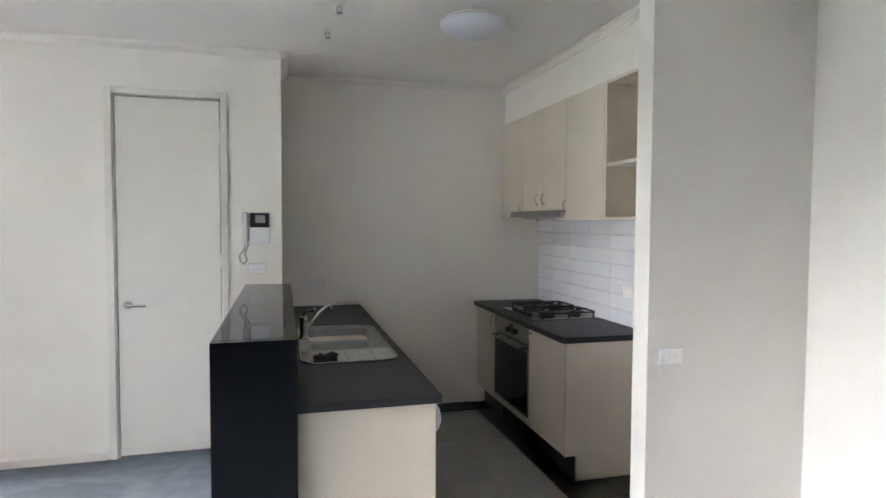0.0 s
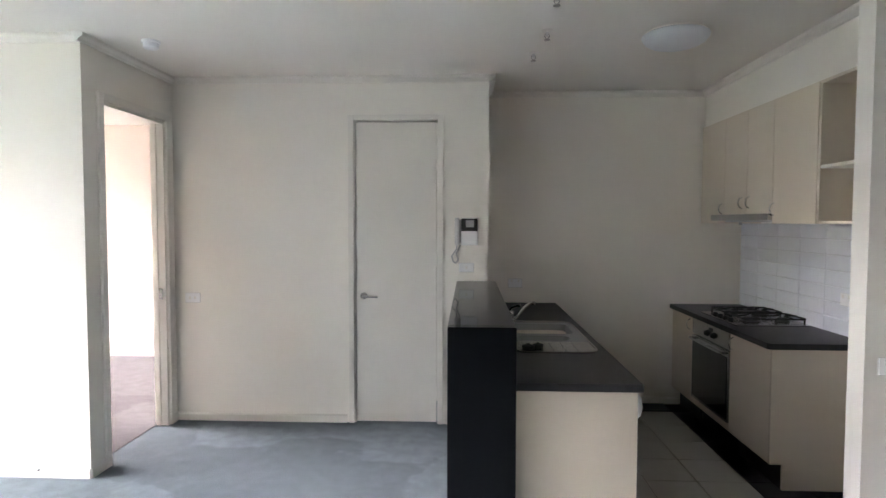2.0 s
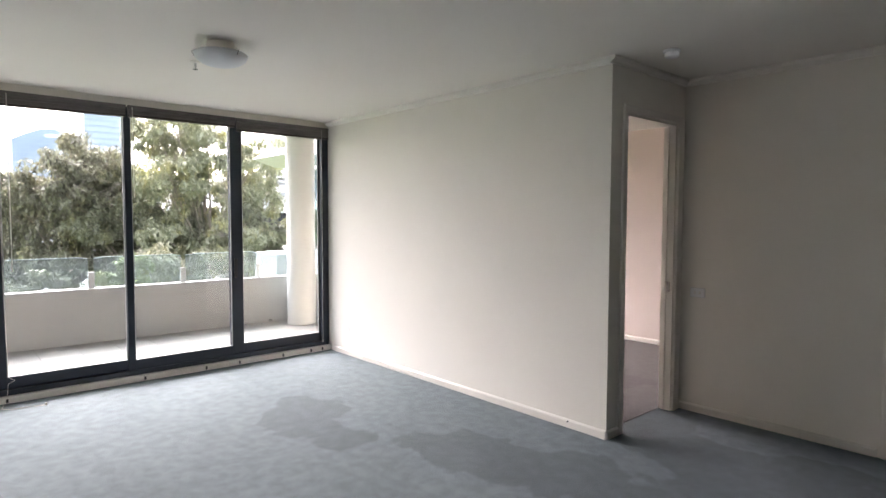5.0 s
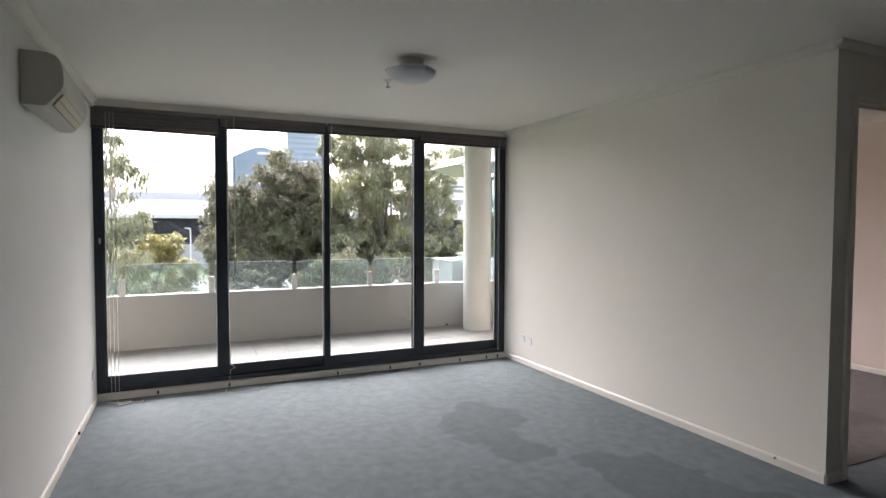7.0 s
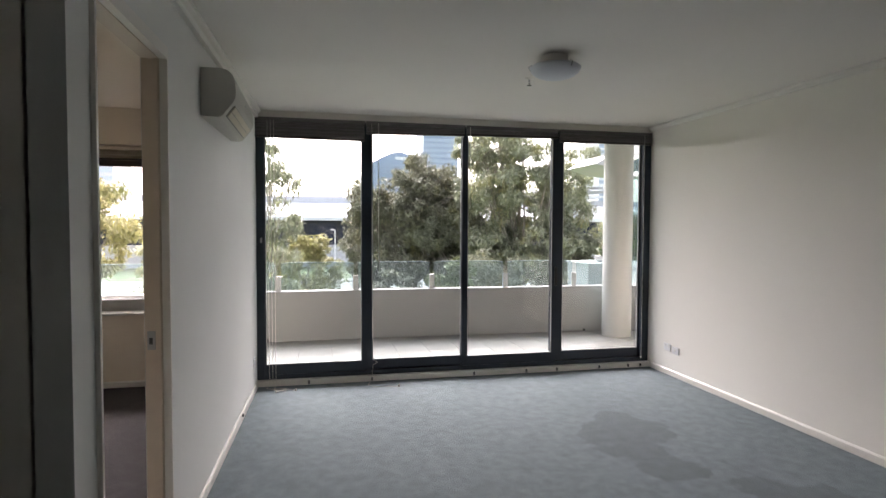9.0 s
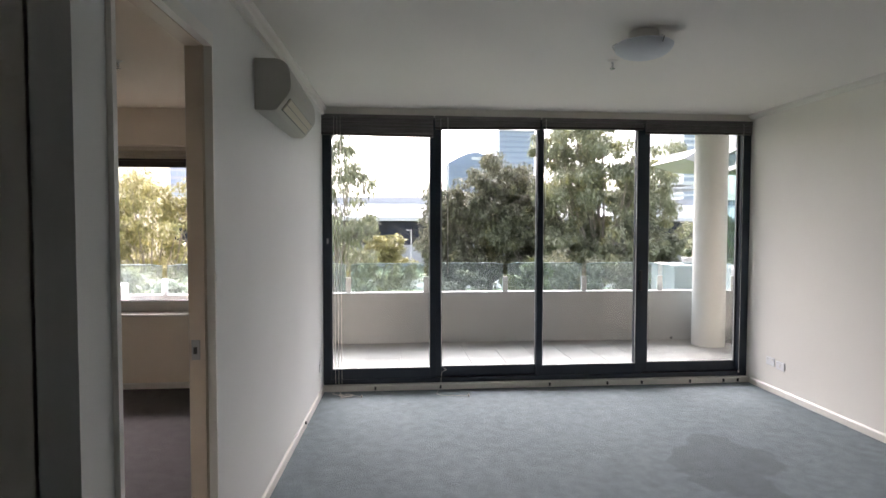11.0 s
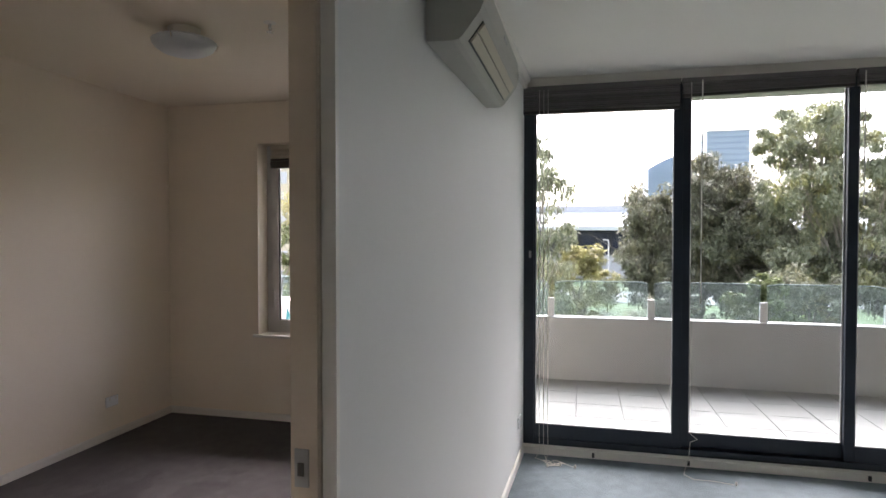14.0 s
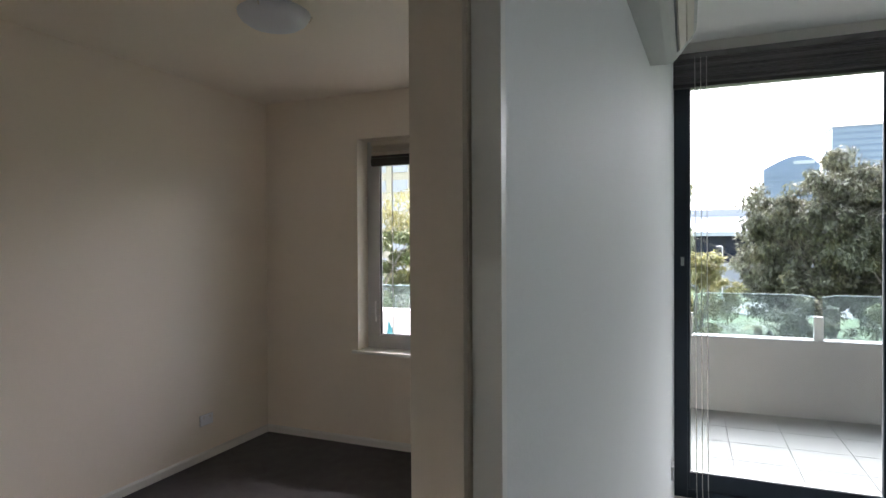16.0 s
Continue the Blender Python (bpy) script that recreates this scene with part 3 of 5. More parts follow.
for cx, cy, r in ((0.35, 3.68, 0.04), (0.33, 3.365, 0.03)):
    part("waste", cyl(bmesh.new(), (cx, cy, BZ - 0.16 if r > 0.035 else BZ - 0.098), (cx, cy, BZ - 0.153 if r > 0.035 else BZ - 0.092), r, seg=20), CHROME, sink)

tap = thing("kitchen_tap", "chrome single lever mixer tap behind the sink", "tap", (0.145, 3.60, BZ + 0.004))
part("base", lathe(bmesh.new(), [(0.03, 0), (0.03, 0.008), (0.022, 0.015), (0.021, 0.09), (0.024, 0.1), (0.022, 0.125), (0.008, 0.13)], (0.145, 3.60, BZ + 0.004), 20), CHROME, tap, "", True)
part("spout", tube(bmesh.new(), [(0.15, 3.60, BZ + 0.05), (0.19, 3.605, BZ + 0.10), (0.235, 3.612, BZ + 0.15), (0.275, 3.618, BZ + 0.182), (0.292, 3.62, BZ + 0.184), (0.297, 3.62, BZ + 0.168)], 0.011, 10), CHROME, tap, "", True)
part("lever", tube(bmesh.new(), [(0.145, 3.60, BZ + 0.13), (0.155, 3.60, BZ + 0.152), (0.205, 3.575, BZ + 0.172)], 0.010, 8), CHROME, tap, "", True)
plug = thing("sink_plug", "black rubber sink plugs lying on the drainer", "plug", (0.21, 3.06, BZ + 0.004))
for px, py, r in ((0.205, 3.06, 0.036), (0.262, 3.09, 0.030)):
    part("stopper", lathe(bmesh.new(), [(r * 0.8, 0), (r, 0.008), (r, 0.018), (r * 0.8, 0.022), (r * 0.3, 0.024), (r * 0.25, 0.030)], (px, py, BZ + 0.004), 18), IRON, plug, "", True)

sink_end = thing("sink_end_panel", "cream laminate end panel under the worktop", "panel", (0.35, 2.41, 0))
part("board", boxes((0.086, 0.612, 2.402, 2.420, 0.0, BZ - 0.036), bevel=0.0015), LAMIN, sink_end)
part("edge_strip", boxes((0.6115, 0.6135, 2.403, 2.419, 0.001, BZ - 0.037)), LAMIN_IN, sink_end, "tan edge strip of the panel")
dish = thing("dishwasher", "white dishwasher with a bulging control strip", "dishwasher", (0.35, 2.73, 0))
part("body", boxes((0.09, 0.60, 2.424, 3.02, 0.10, BZ - 0.037)), PLASTIC, dish)
part("door", boxes((0.60, 0.615, 2.426, 3.018, 0.11, 0.70), bevel=0.004), PLASTIC, dish)
part("control_strip", prism(bmesh.new(), [(0.60, 0.705), (0.615, 0.705), (0.633, 0.725), (0.642, 0.76), (0.636, 0.80), (0.620, 0.825), (0.60, 0.83)], 2.426, 3.018, "y"), PLASTIC, dish)
part("kickboard", boxes((0.10, 0.57, 2.424, 3.02, 0, 0.10)), TILEB, dish)


def handle(bm, x, y, z, out=-1, h=0.085):
    """A bow handle on a face that looks along x."""
    return tube(bm, [(x, y, z - h / 2), (x + out * 0.022, y, z - h / 2 + 0.012), (x + out * 0.03, y, z), (x + out * 0.022, y, z + h / 2 - 0.012), (x, y, z + h / 2)], 0.0045, 8)


def base_unit(y0, y1, front, back, out, hy, doors=1):
    """A floor cabinet whose doors look along x (out = -1 or 1)."""
    c = thing("base_cabinet", "cream laminate floor cabinet with a bow handle", "cabinet", ((front + back) / 2, (y0 + y1) / 2, 0), "kitchen floor cabinets")
    f0, f1 = sorted((front, front - out * 0.018))
    b0, b1 = sorted((front - out * 0.02, back))
    part("body", boxes((b0, b1, y0 + 0.001, y1 - 0.001, 0.16, BZ - 0.037)), LAMIN, c)
    w = (y1 - y0) / doors
    for i in range(doors):
        d = part("door", boxes((f0, f1, y0 + i * w + 0.002, y0 + (i + 1) * w - 0.002, 0.163, BZ - 0.042), bevel=0.002), LAMIN, c)
        part("handle", handle(bmesh.new(), front, hy if doors == 1 else y0 + (i + (0.9 if i % 2 == 0 else 0.1)) * w, 0.77, out), CHROME, d, "small chrome bow handle", True)
    k0, k1 = sorted((front - out * 0.075, front - out * 0.09))
    part("kickboard", boxes((k0, k1, y0, y1, 0, 0.16)), TILEB, c, "black kickboard")
    return c


base_unit(3.025, 3.97, 0.612, 0.09, 1, 3.1, 2)
base_unit(3.97, YK - 0.004, 0.612, 0.09, 1, 4.1, 2)
base_unit(4.50, YK - 0.004, 1.632, XK - 0.01, -1, 4.545)
base_unit(3.312, 3.835, 1.632, XK - 0.01, -1, 3.79)
hob_end = thing("hob_end_panel", "cream laminate end panel with a kick notch", "panel", (1.92, 3.30, 0))
part("board", prism(bmesh.new(), [(1.632, 0.163), (1.707, 0.163), (1.707, 0), (XK - 0.004, 0), (XK - 0.004, BZ - 0.036), (1.632, BZ - 0.036)], 3.292, 3.310, "y"), LAMIN, hob_end)
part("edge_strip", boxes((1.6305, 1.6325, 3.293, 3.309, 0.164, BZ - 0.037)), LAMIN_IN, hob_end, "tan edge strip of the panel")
hob_top = thing("hob_worktop", "charcoal laminate worktop under the gas hob", "worktop", (1.9, 4.1, BZ - 0.035))
part("slab", prism(bmesh.new(), [(1.606, 3.305), (1.626, 3.28), (XK - 0.002, 3.28), (XK - 0.002, YK - 0.002), (1.606, YK - 0.002)], BZ - 0.035, BZ), BENCH, hob_top)

oven = thing("oven", "stainless built-in oven with dark glass door", "oven", (1.9, 4.17, 0.12))
part("body", boxes((1.67, XK - 0.02, 3.838, 4.497, 0.163, BZ - 0.037)), GREYPL, oven)
part("filler_strip", boxes((1.634, 1.665, 3.838, 4.497, 0.163, 0.212), bevel=0.001), LAMIN, oven, "cream strip under the oven")
part("control_panel", boxes((1.628, 1.668, 3.845, 4.49, 0.715, 0.832), bevel=0.003), STEEL, oven)
od = part("oven_door", boxes((1.626, 1.668, 3.845, 4.49, 0.215, 0.705), bevel=0.004), STEEL, oven)
part("door_glass", boxes((1.623, 1.627, 3.865, 4.47, 0.235, 0.66), bevel=0.001), OVENGLASS, od, "dark oven glass")
bm = tube(bmesh.new(), [(1.626, 3.90, 0.682), (1.588, 3.90, 0.685), (1.588, 4.435, 0.685), (1.626, 4.435, 0.682)], 0.009, 10)
part("handle_bar", bm, STEEL, od, "", True)
for ky in (4.09, 4.20):
    part("knob", lathe(bmesh.new(), [(0.024, 0), (0.024, 0.004), (0.019, 0.008), (0.017, 0.022), (0.012, 0.024)], (0, 0, 0), 18), IRON, oven, "black control knob", True).matrix_world = pose(1.628, ky, 0.765, 0, -90, 0)
part("display", boxes((1.625, 1.629, 4.115, 4.175, 0.785, 0.812)), DARKPL, oven)

hob = thing("gas_hob", "stainless four burner gas hob with cast iron trivets", "hob", (1.95, 4.16, BZ))
part("plate", boxes((1.68, 2.17, 3.86, 4.47, BZ, BZ + 0.01), bevel=0.003), STEEL, hob)
for bx, by, br in ((1.84, 4.32, 0.035), (2.06, 4.32, 0.045), (1.84, 4.01, 0.05), (2.06, 4.01, 0.035)):
    b = part("burner", lathe(bmesh.new(), [(br * 1.3, 0), (br * 1.3, 0.006), (br, 0.01), (br, 0.02), (br * 0.9, 0.026), (0.005, 0.028)], (bx, by, BZ + 0.01), 20), IRON, hob, "", True)
for ty in (4.01, 4.32):
    bm = bmesh.new()
    z = BZ + 0.045
    loop = [Vector((x, y, z)) for x, y in rounded(1.745, 2.155, ty - 0.13, ty + 0.13, 0.03, 3)]
    tube(bm, loop + [loop[0]], 0.006, 6)
    for cx in (1.84, 2.06):
        for a in range(4):
            dx, dy = math.cos(a * math.pi / 2), math.sin(a * math.pi / 2)
            tube(bm, [(cx + dx * 0.025, ty + dy * 0.025, z + 0.006), (cx + dx * (0.095 if dx > 0.5 or dx < -0.5 else 0.1), ty + dy * 0.128, z + 0.004)], 0.006, 6)
    for cx, cy in ((1.755, ty - 0.12), (1.755, ty + 0.12), (2.145, ty - 0.12), (2.145, ty + 0.12), (1.95, ty - 0.13), (1.95, ty + 0.13)):
        cyl(bm, (cx, cy, BZ + 0.01), (cx, cy, z), 0.006, seg=8)
    part("trivet", bm, IRON, hob, "black cast iron trivet", True)
for i in range(4):
    part("knob", lathe(bmesh.new(), [(0.018, 0), (0.017, 0.014), (0.015, 0.022), (0.008, 0.024)], (1.712, 4.02 + i * 0.085, BZ + 0.01), 16), IRON, hob, "black hob knob", True)

# overhead cupboards, hood and open shelves
XO = 1.852


def wall_unit(y0, y1, z0, hy, hz):
    c = thing("wall_cupboard_unit", "cream laminate overhead cupboard with a bow handle", "cupboard", (2.0, (y0 + y1) / 2, z0), "overhead cupboards")
    part("body", boxes((XO + 0.02, XK - 0.003, y0 + 0.001, y1 - 0.001, z0, 2.372)), LAMIN, c)
    d = part("door", boxes((XO, XO + 0.018, y0 + 0.0015, y1 - 0.0015, z0, 2.370), bevel=0.002), LAMIN, c)
    part("handle", handle(bmesh.new(), XO, hy, hz, -1, 0.08), CHROME, d, "small chrome bow handle", True)


wall_unit(4.50, YK - 0.004, 1.566, 4.53, 1.68)
wall_unit(4.135, 4.498, 1.635, 4.20, 1.715)
wall_unit(3.775, 4.133, 1.635, 4.09, 1.715)
wall_unit(3.292, 3.773, 1.566, 3.752, 1.66)
hood = thing("range_hood", "slim stainless slide-out range hood", "range hood", (2.0, 4.13, 1.57))
part("body", boxes((XO + 0.01, XK - 0.01, 3.777, 4.496, 1.575, 1.633)), GREYPL, hood)
part("front_strip", boxes((XO - 0.034, XO - 0.002, 3.765, 4.66, 1.588, 1.632), bevel=0.003), STEEL, hood)
part("light_lens", boxes((1.92, 1.97, 3.9, 4.05, 1.568, 1.575)), PLASTIC, hood)
part("switch", cyl(bmesh.new(), (XO + 0.06, 4.35, 1.574), (XO + 0.06, 4.35, 1.555), 0.012), GREYPL, hood)
nook = thing("open_shelf_unit", "cream open shelf unit with one white-edged shelf", "shelf", (2.0, 2.9, 1.566))
part("side", boxes((XO + 0.004, XK - 0.004, 3.270, 3.290, 1.566, 2.372), bevel=0.001), LAMIN, nook)
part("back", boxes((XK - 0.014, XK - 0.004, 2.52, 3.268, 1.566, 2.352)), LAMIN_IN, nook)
part("top", boxes((XO + 0.004, XK - 0.004, 2.52, 3.268, 2.354, 2.372)), LAMIN, nook)
part("shelf", boxes((XO + 0.006, XK - 0.016, 2.52, 3.268, 1.878, 1.896), bevel=0.001), TRIM, nook, "white-edged shelf board")
part("bottom", boxes((XO + 0.006, XK - 0.016, 2.52, 3.268, 1.566, 1.582)), LAMIN, nook)

# intercom on the cupboard wall
icom = thing("intercom", "white wall intercom with dark screen and handset", "intercom", (-0.12, YD, 1.38))
part("body", boxes((-0.165, -0.036, YD - 0.032, YD, 1.383, 1.592), bevel=0.006), PLASTIC, icom)
part("screen_panel", boxes((-0.163, -0.038, YD - 0.036, YD - 0.031, 1.492, 1.588), bevel=0.003), DARKPL, icom, "dark screen surround")
part("screen", boxes((-0.128, -0.065, YD - 0.0385, YD - 0.0355, 1.522, 1.574)), GREYPL, icom, "grey screen")
# handset in a greyer white, its shading put into the colour
part("handset", boxes((-0.212, -0.176, YD - 0.05, YD - 0.012, 1.385, 1.594), bevel=0.010), ALUM, icom, "off-white handset, greyed in colour for its shading")
part("cradle", boxes((-0.205, -0.165, YD - 0.012, YD, 1.40, 1.58), bevel=0.002), GREYPL, icom)
part("call_button", boxes((-0.172, -0.166, YD - 0.034, YD - 0.030, 1.53, 1.575)), GREYPL, icom)
pts = [(-0.195, YD - 0.03, 1.386), (-0.20, YD - 0.02, 1.35), (-0.235, YD - 0.012, 1.30), (-0.225, YD - 0.012, 1.26), (-0.205, YD - 0.012, 1.245), (-0.185, YD - 0.012, 1.27), (-0.20, YD - 0.012, 1.32), (-0.17, YD - 0.012, 1.384)]
part("cord", tube(bmesh.new(), pts, 0.005, 8), GREYPL, icom, "grey coiled cord", True)


icom.location += Vector((-0.018, 0, 0.012))


def plate(name, label, at, turn, w=0.116, h=0.072, rockers=(), sockets=0, group="wall plates"):
    """A wall plate that looks along -y before its turn."""
    p = thing(name, label, "socket" if sockets else "switch", at, group)
    made = [part("plate", boxes((-w / 2, w / 2, -0.009, 0, -h / 2, h / 2), bevel=0.003), PLASTIC, p)]
    # grey rim round the plate stands in for its shadow line
    made.append(part("shadow_rim", boxes((-w / 2 - 0.003, w / 2 + 0.003, -0.0035, 0, -h / 2 - 0.003, h / 2 + 0.003)), ALUM, p))
    for rx, rz in rockers:
        made.append(part("rocker", boxes((rx - 0.007, rx + 0.007, -0.0125, -0.008, rz - 0.011, rz + 0.011), bevel=0.002), TRIM, p))
    for i in range(sockets):
        cx = (-0.03, 0.03)[i]
        for dx, ang in ((-0.008, 30), (0.008, -30), (0.0, 0)):
            s = part("socket_slot", boxes((-0.0012, 0.0012, -0.0098, -0.0085, -0.005, 0.005)), DARKPL, p)
            s.matrix_local = pose(cx + dx, 0, -0.008 if ang else -0.02, 0, ang, 0)
            made.append(s)
    for o in made:
        o.matrix_parent_inverse.identity()
    p.matrix_world = Matrix.Translation(at) @ pose(0, 0, 0, 0, 0, turn)
    return p


plate("light_switch", "white double light switch on the wing wall", (1.675, 2.40, 0.963), 0, rockers=((-0.02, 0), (0.02, 0)))
plate("light_switch", "white wall switch beside the bedroom doorway", (-2.29, YD, 0.975), 0, rockers=((-0.02, 0), (0.02, 0)))
plate("light_switch", "white switch plate under the intercom", (-0.14, YD, 1.224), 0, w=0.11, h=0.066, rockers=((0.0, 0.0),))
plate("power_socket", "white double power socket over the worktop", (0.28, YK, 1.045), 0, rockers=((-0.03, 0.02), (0.03, 0.02)), sockets=2)
plate("power_socket", "white double power socket low on the wall", (-5.875, yn(-5.875), 0.29), 0, rockers=((-0.03, 0.02), (0.03, 0.02)), sockets=2)
plate("aerial_socket", "white aerial plate beside the power socket", (-5.73, yn(-5.73), 0.278), 0, rockers=((0.0, 0.0),))
plate("power_socket", "white power socket near the glass doors", (-6.03, ys(-6.03), 0.285), 180, w=0.116, rockers=((-0.03, 0.02), (0.03, 0.02)), sockets=2)
plate("power_socket", "white bedroom power socket above the skirting", (-5.79, YB, 0.285), 180, rockers=((-0.03, 0.02), (0.03, 0.02)), sockets=2)
plate("power_socket", "white power socket on the tiled splashback", (XK - 0.012, 3.52, 1.10), -90, rockers=((-0.03, 0.02), (0.03, 0.02)), sockets=2)


# ---- ceiling fixtures ----
def ceiling_light(x, y, r, label, gap):
    c = thing("ceiling_light", label, "ceiling light", (x, y, H), "oyster ceiling lights")
    part("base", lathe(bmesh.new(), [(r * (0.9 if gap < 0.03 else 0.5), 0), (r * (0.9 if gap < 0.03 else 0.5), -gap), (r * 0.4, -gap - 0.004)], (x, y, H), 40), TRIM, c, "", True)
    prof = [(r * 0.9, -gap + 0.012), (r, -gap), (r * 0.98, -gap - 0.014), (r * 0.9, -gap - 0.034), (r * 0.72, -gap - 0.054), (r * 0.48, -gap - 0.067), (r * 0.22, -gap - 0.073), (0.004, -gap - 0.075)]
    part("diffuser", lathe(bmesh.new(), prof, (x, y, H), 48), OPAL, c, "white opal glass dish", True)
    if gap > 0.03:
        for a in (15, 135, 255):
            ca, sa = math.cos(radians(a)), math.sin(radians(a))
            part("clip", tube(bmesh.new(), [(x + ca * r * 0.9, y + sa * r * 0.9, H - gap + 0.02), (x + ca * (r + 0.008), y + sa * (r + 0.008), H - gap + 0.004), (x + ca * (r - 0.006), y + sa * (r - 0.006), H - gap - 0.022)], 0.004, 6), CHROME, c, "", True)


ceiling_light(1.078, 3.385, 0.19, "white oyster light on the kitchen ceiling", 0.02)
ceiling_light(-3.935, 1.165, 0.165, "opal glass dish light on the living room ceiling", 0.075)
ceiling_light(-4.80, -2.60, 0.165, "opal glass dish light on the bedroom ceiling", 0.075)


def sprinkler(x, y):
    s = thing("fire_sprinkler", "small chrome ceiling fire sprinkler head", "sprinkler", (x, y, H), "sprinkler heads")
    part("rosette", lathe(bmesh.new(), [(0.034, 0), (0.032, -0.006), (0.016, -0.012)], (x, y, H), 24), TRIM, s, "", True)
    part("head", cyl(bmesh.new(), (x, y, H - 0.01), (x, y, H - 0.034), 0.009, 0.006, 12), ALUM, s)
    part("frame", tube(bmesh.new(), [(x - 0.01, y, H - 0.02), (x - 0.014, y, H - 0.036), (x, y, H - 0.052), (x + 0.014, y, H - 0.036), (x + 0.01, y, H - 0.02)], 0.0025, 6), STEEL, s)
    part("deflector", lathe(bmesh.new(), [(0.004, 0), (0.018, -0.002), (0.018, -0.004), (0.003, -0.005)], (x, y, H - 0.052), 16), STEEL, s)


for sx, sy in ((0.325, 3.32), (0.295, 3.76), (0.30, 2.78), (-4.503, 1.203), (-4.82, -2.10)):
    sprinkler(sx, sy)
smoke = thing("smoke_detector", "white round smoke detector on the ceiling", "smoke detector", (-2.08, 3.432, H))
part("base", lathe(bmesh.new(), [(0.055, 0), (0.055, -0.012), (0.05, -0.014)], (-2.08, 3.432, H), 28), PLASTIC, smoke, "", True)
part("cap", lathe(bmesh.new(), [(0.046, -0.014), (0.045, -0.04), (0.036, -0.048), (0.004, -0.05)], (-2.08, 3.432, H), 28), PLASTIC, smoke, "", True)

# ---- air conditioner ----
ya = ys(-4.36)
ac = thing("air_conditioner", "cream wall-mounted split air conditioner", "air conditioner", (-4.36, ya, 2.17))
prof = [(ya - 0.012, 2.186), (ya - 0.012, 2.456), (ya + 0.10, 2.456), (ya + 0.135, 2.446), (ya + 0.158, 2.425), (ya + 0.172, 2.385), (ya + 0.176, 2.33), (ya + 0.174, 2.295), (ya + 0.162, 2.268), (ya + 0.108, 2.198), (ya + 0.095, 2.187), (ya + 0.075, 2.183)]
part("body", prism(bmesh.new(), prof, -4.86, -3.865, "x"), ACBODY, ac, "", False)
d = Vector((0, 0.054, 0.070)).normalized()
nrm = Vector((0, d.z, -d.y))
p0 = Vector((0, ya + 0.108, 2.198))


def ac_strip(x0, x1, s0, s1, lift, thick):
    bm = bmesh.new()
    cs = [p0 + d * s + nrm * h for s, h in ((s0, lift), (s1, lift), (s1, lift + thick), (s0, lift + thick))]
    return prism(bm, [(c.y, c.z) for c in cs], x0, x1, "x")


part("outlet_slot", ac_strip(-4.80, -3.93, 0.004, 0.084, 0.0, 0.002), DARKPL, ac, "dark outlet gap")
part("louvre", ac_strip(-4.79, -3.94, 0.010, 0.044, 0.002, 0.006), ACFLAP, ac, "tan outlet flap")
part("louvre", ac_strip(-4.79, -3.94, 0.048, 0.080, 0.002, 0.007), ACFLAP, ac, "tan outlet flap")
for ex in (-3.866, -4.872):
    part("end_cap", prism(bmesh.new(), [(u, v) for u, v in prof], ex, ex + 0.012, "x"), ACBODY, ac)
part("badge", boxes((-4.42, -4.34, ya + 0.1755, ya + 0.178, 2.335, 2.350)), GREYPL, ac)
# strip added below the cornice to deepen it and draw its shadow line
wall_strip = thing("cornice_strip", "slim white moulding strip along the wall top", "pipe cover", (-3.0, ys(-3.0), 2.6))
part("cover", prism(bmesh.new(), [(-6.22, ys(-6.22) - 0.004), (-2.2, ys(-2.2) - 0.004), (-2.2, ys(-2.2) + 0.028), (-6.22, ys(-6.22) + 0.028)], 2.600, 2.634), TRIM, wall_strip)

# ---- blinds ----
def slat_stack(name, label, y0, y1, top, z0, n, xc, mat, droop=0.0, rail=None, d=0.04):
    """A raised venetian blind: head rail, packed slats and a bottom rail."""
    b = thing(name, label, "blind", (xc, (y0 + y1) / 2, top), "raised blinds")
    part("head_rail", boxes((xc - d * 0.5, xc + d * 0.5, y0, y1, top - 0.035, top), bevel=0.003), mat, b)
    w = y1 - y0
    m = mesh_of("slat", boxes((-d * 0.55, d * 0.55, -w / 2 + 0.006, w / 2 - 0.006, -0.0016, 0.0016)), mat)
    rng = random.Random(int(y0 * 100) + 500)
    gaps = [rng.choice((0.7, 0.9, 1.0, 1.3)) for _ in range(n)]
    unit = (top - 0.037 - z0 - 0.022) / sum(gaps)
    z = top - 0.04
    for i in range(n):
        s = new("slat", m)
        s.parent = b
        s.matrix_parent_inverse = b.matrix_world.inverted()
        s.matrix_basis = pose(xc + rng.uniform(-0.002, 0.002), (y0 + y1) / 2 + rng.uniform(-0.002, 0.002), z, droop * i / n + rng.uniform(-0.14, 0.14), rng.uniform(-13, 13), rng.uniform(-0.15, 0.15))
        z -= gaps[i] * unit
    r = part("bottom_rail", boxes((-d * 0.55, d * 0.55, -w / 2 + 0.004, w / 2 - 0.004, -0.010, 0.010), bevel=0.003), rail or RAILS, b)
    r.matrix_parent_inverse = b.matrix_world.inverted()
    r.matrix_basis = pose(xc, (y0 + y1) / 2, z0 + 0.011, droop, 0, 0)
    return b


XBL = XW + 0.026
slat_stack("venetian_blind", "dark venetian blind bunched unevenly at the top", -0.93, 0.135, 2.61, 2.412, 36, XBL, BLIND, -0.5)
slat_stack("venetian_blind", "dark venetian blind fully raised over the sliding door", 0.145, 1.165, 2.61, 2.49, 20, XBL, BLIND, 0.9)
slat_stack("venetian_blind", "dark venetian blind fully raised", 1.18, 2.20, 2.61, 2.505, 18, XBL, BLIND, 0.3)
slat_stack("venetian_blind", "dark venetian blind raised slightly lower", 2.215, 3.31, 2.61, 2.475, 24, XBL, BLIND, 0.2)


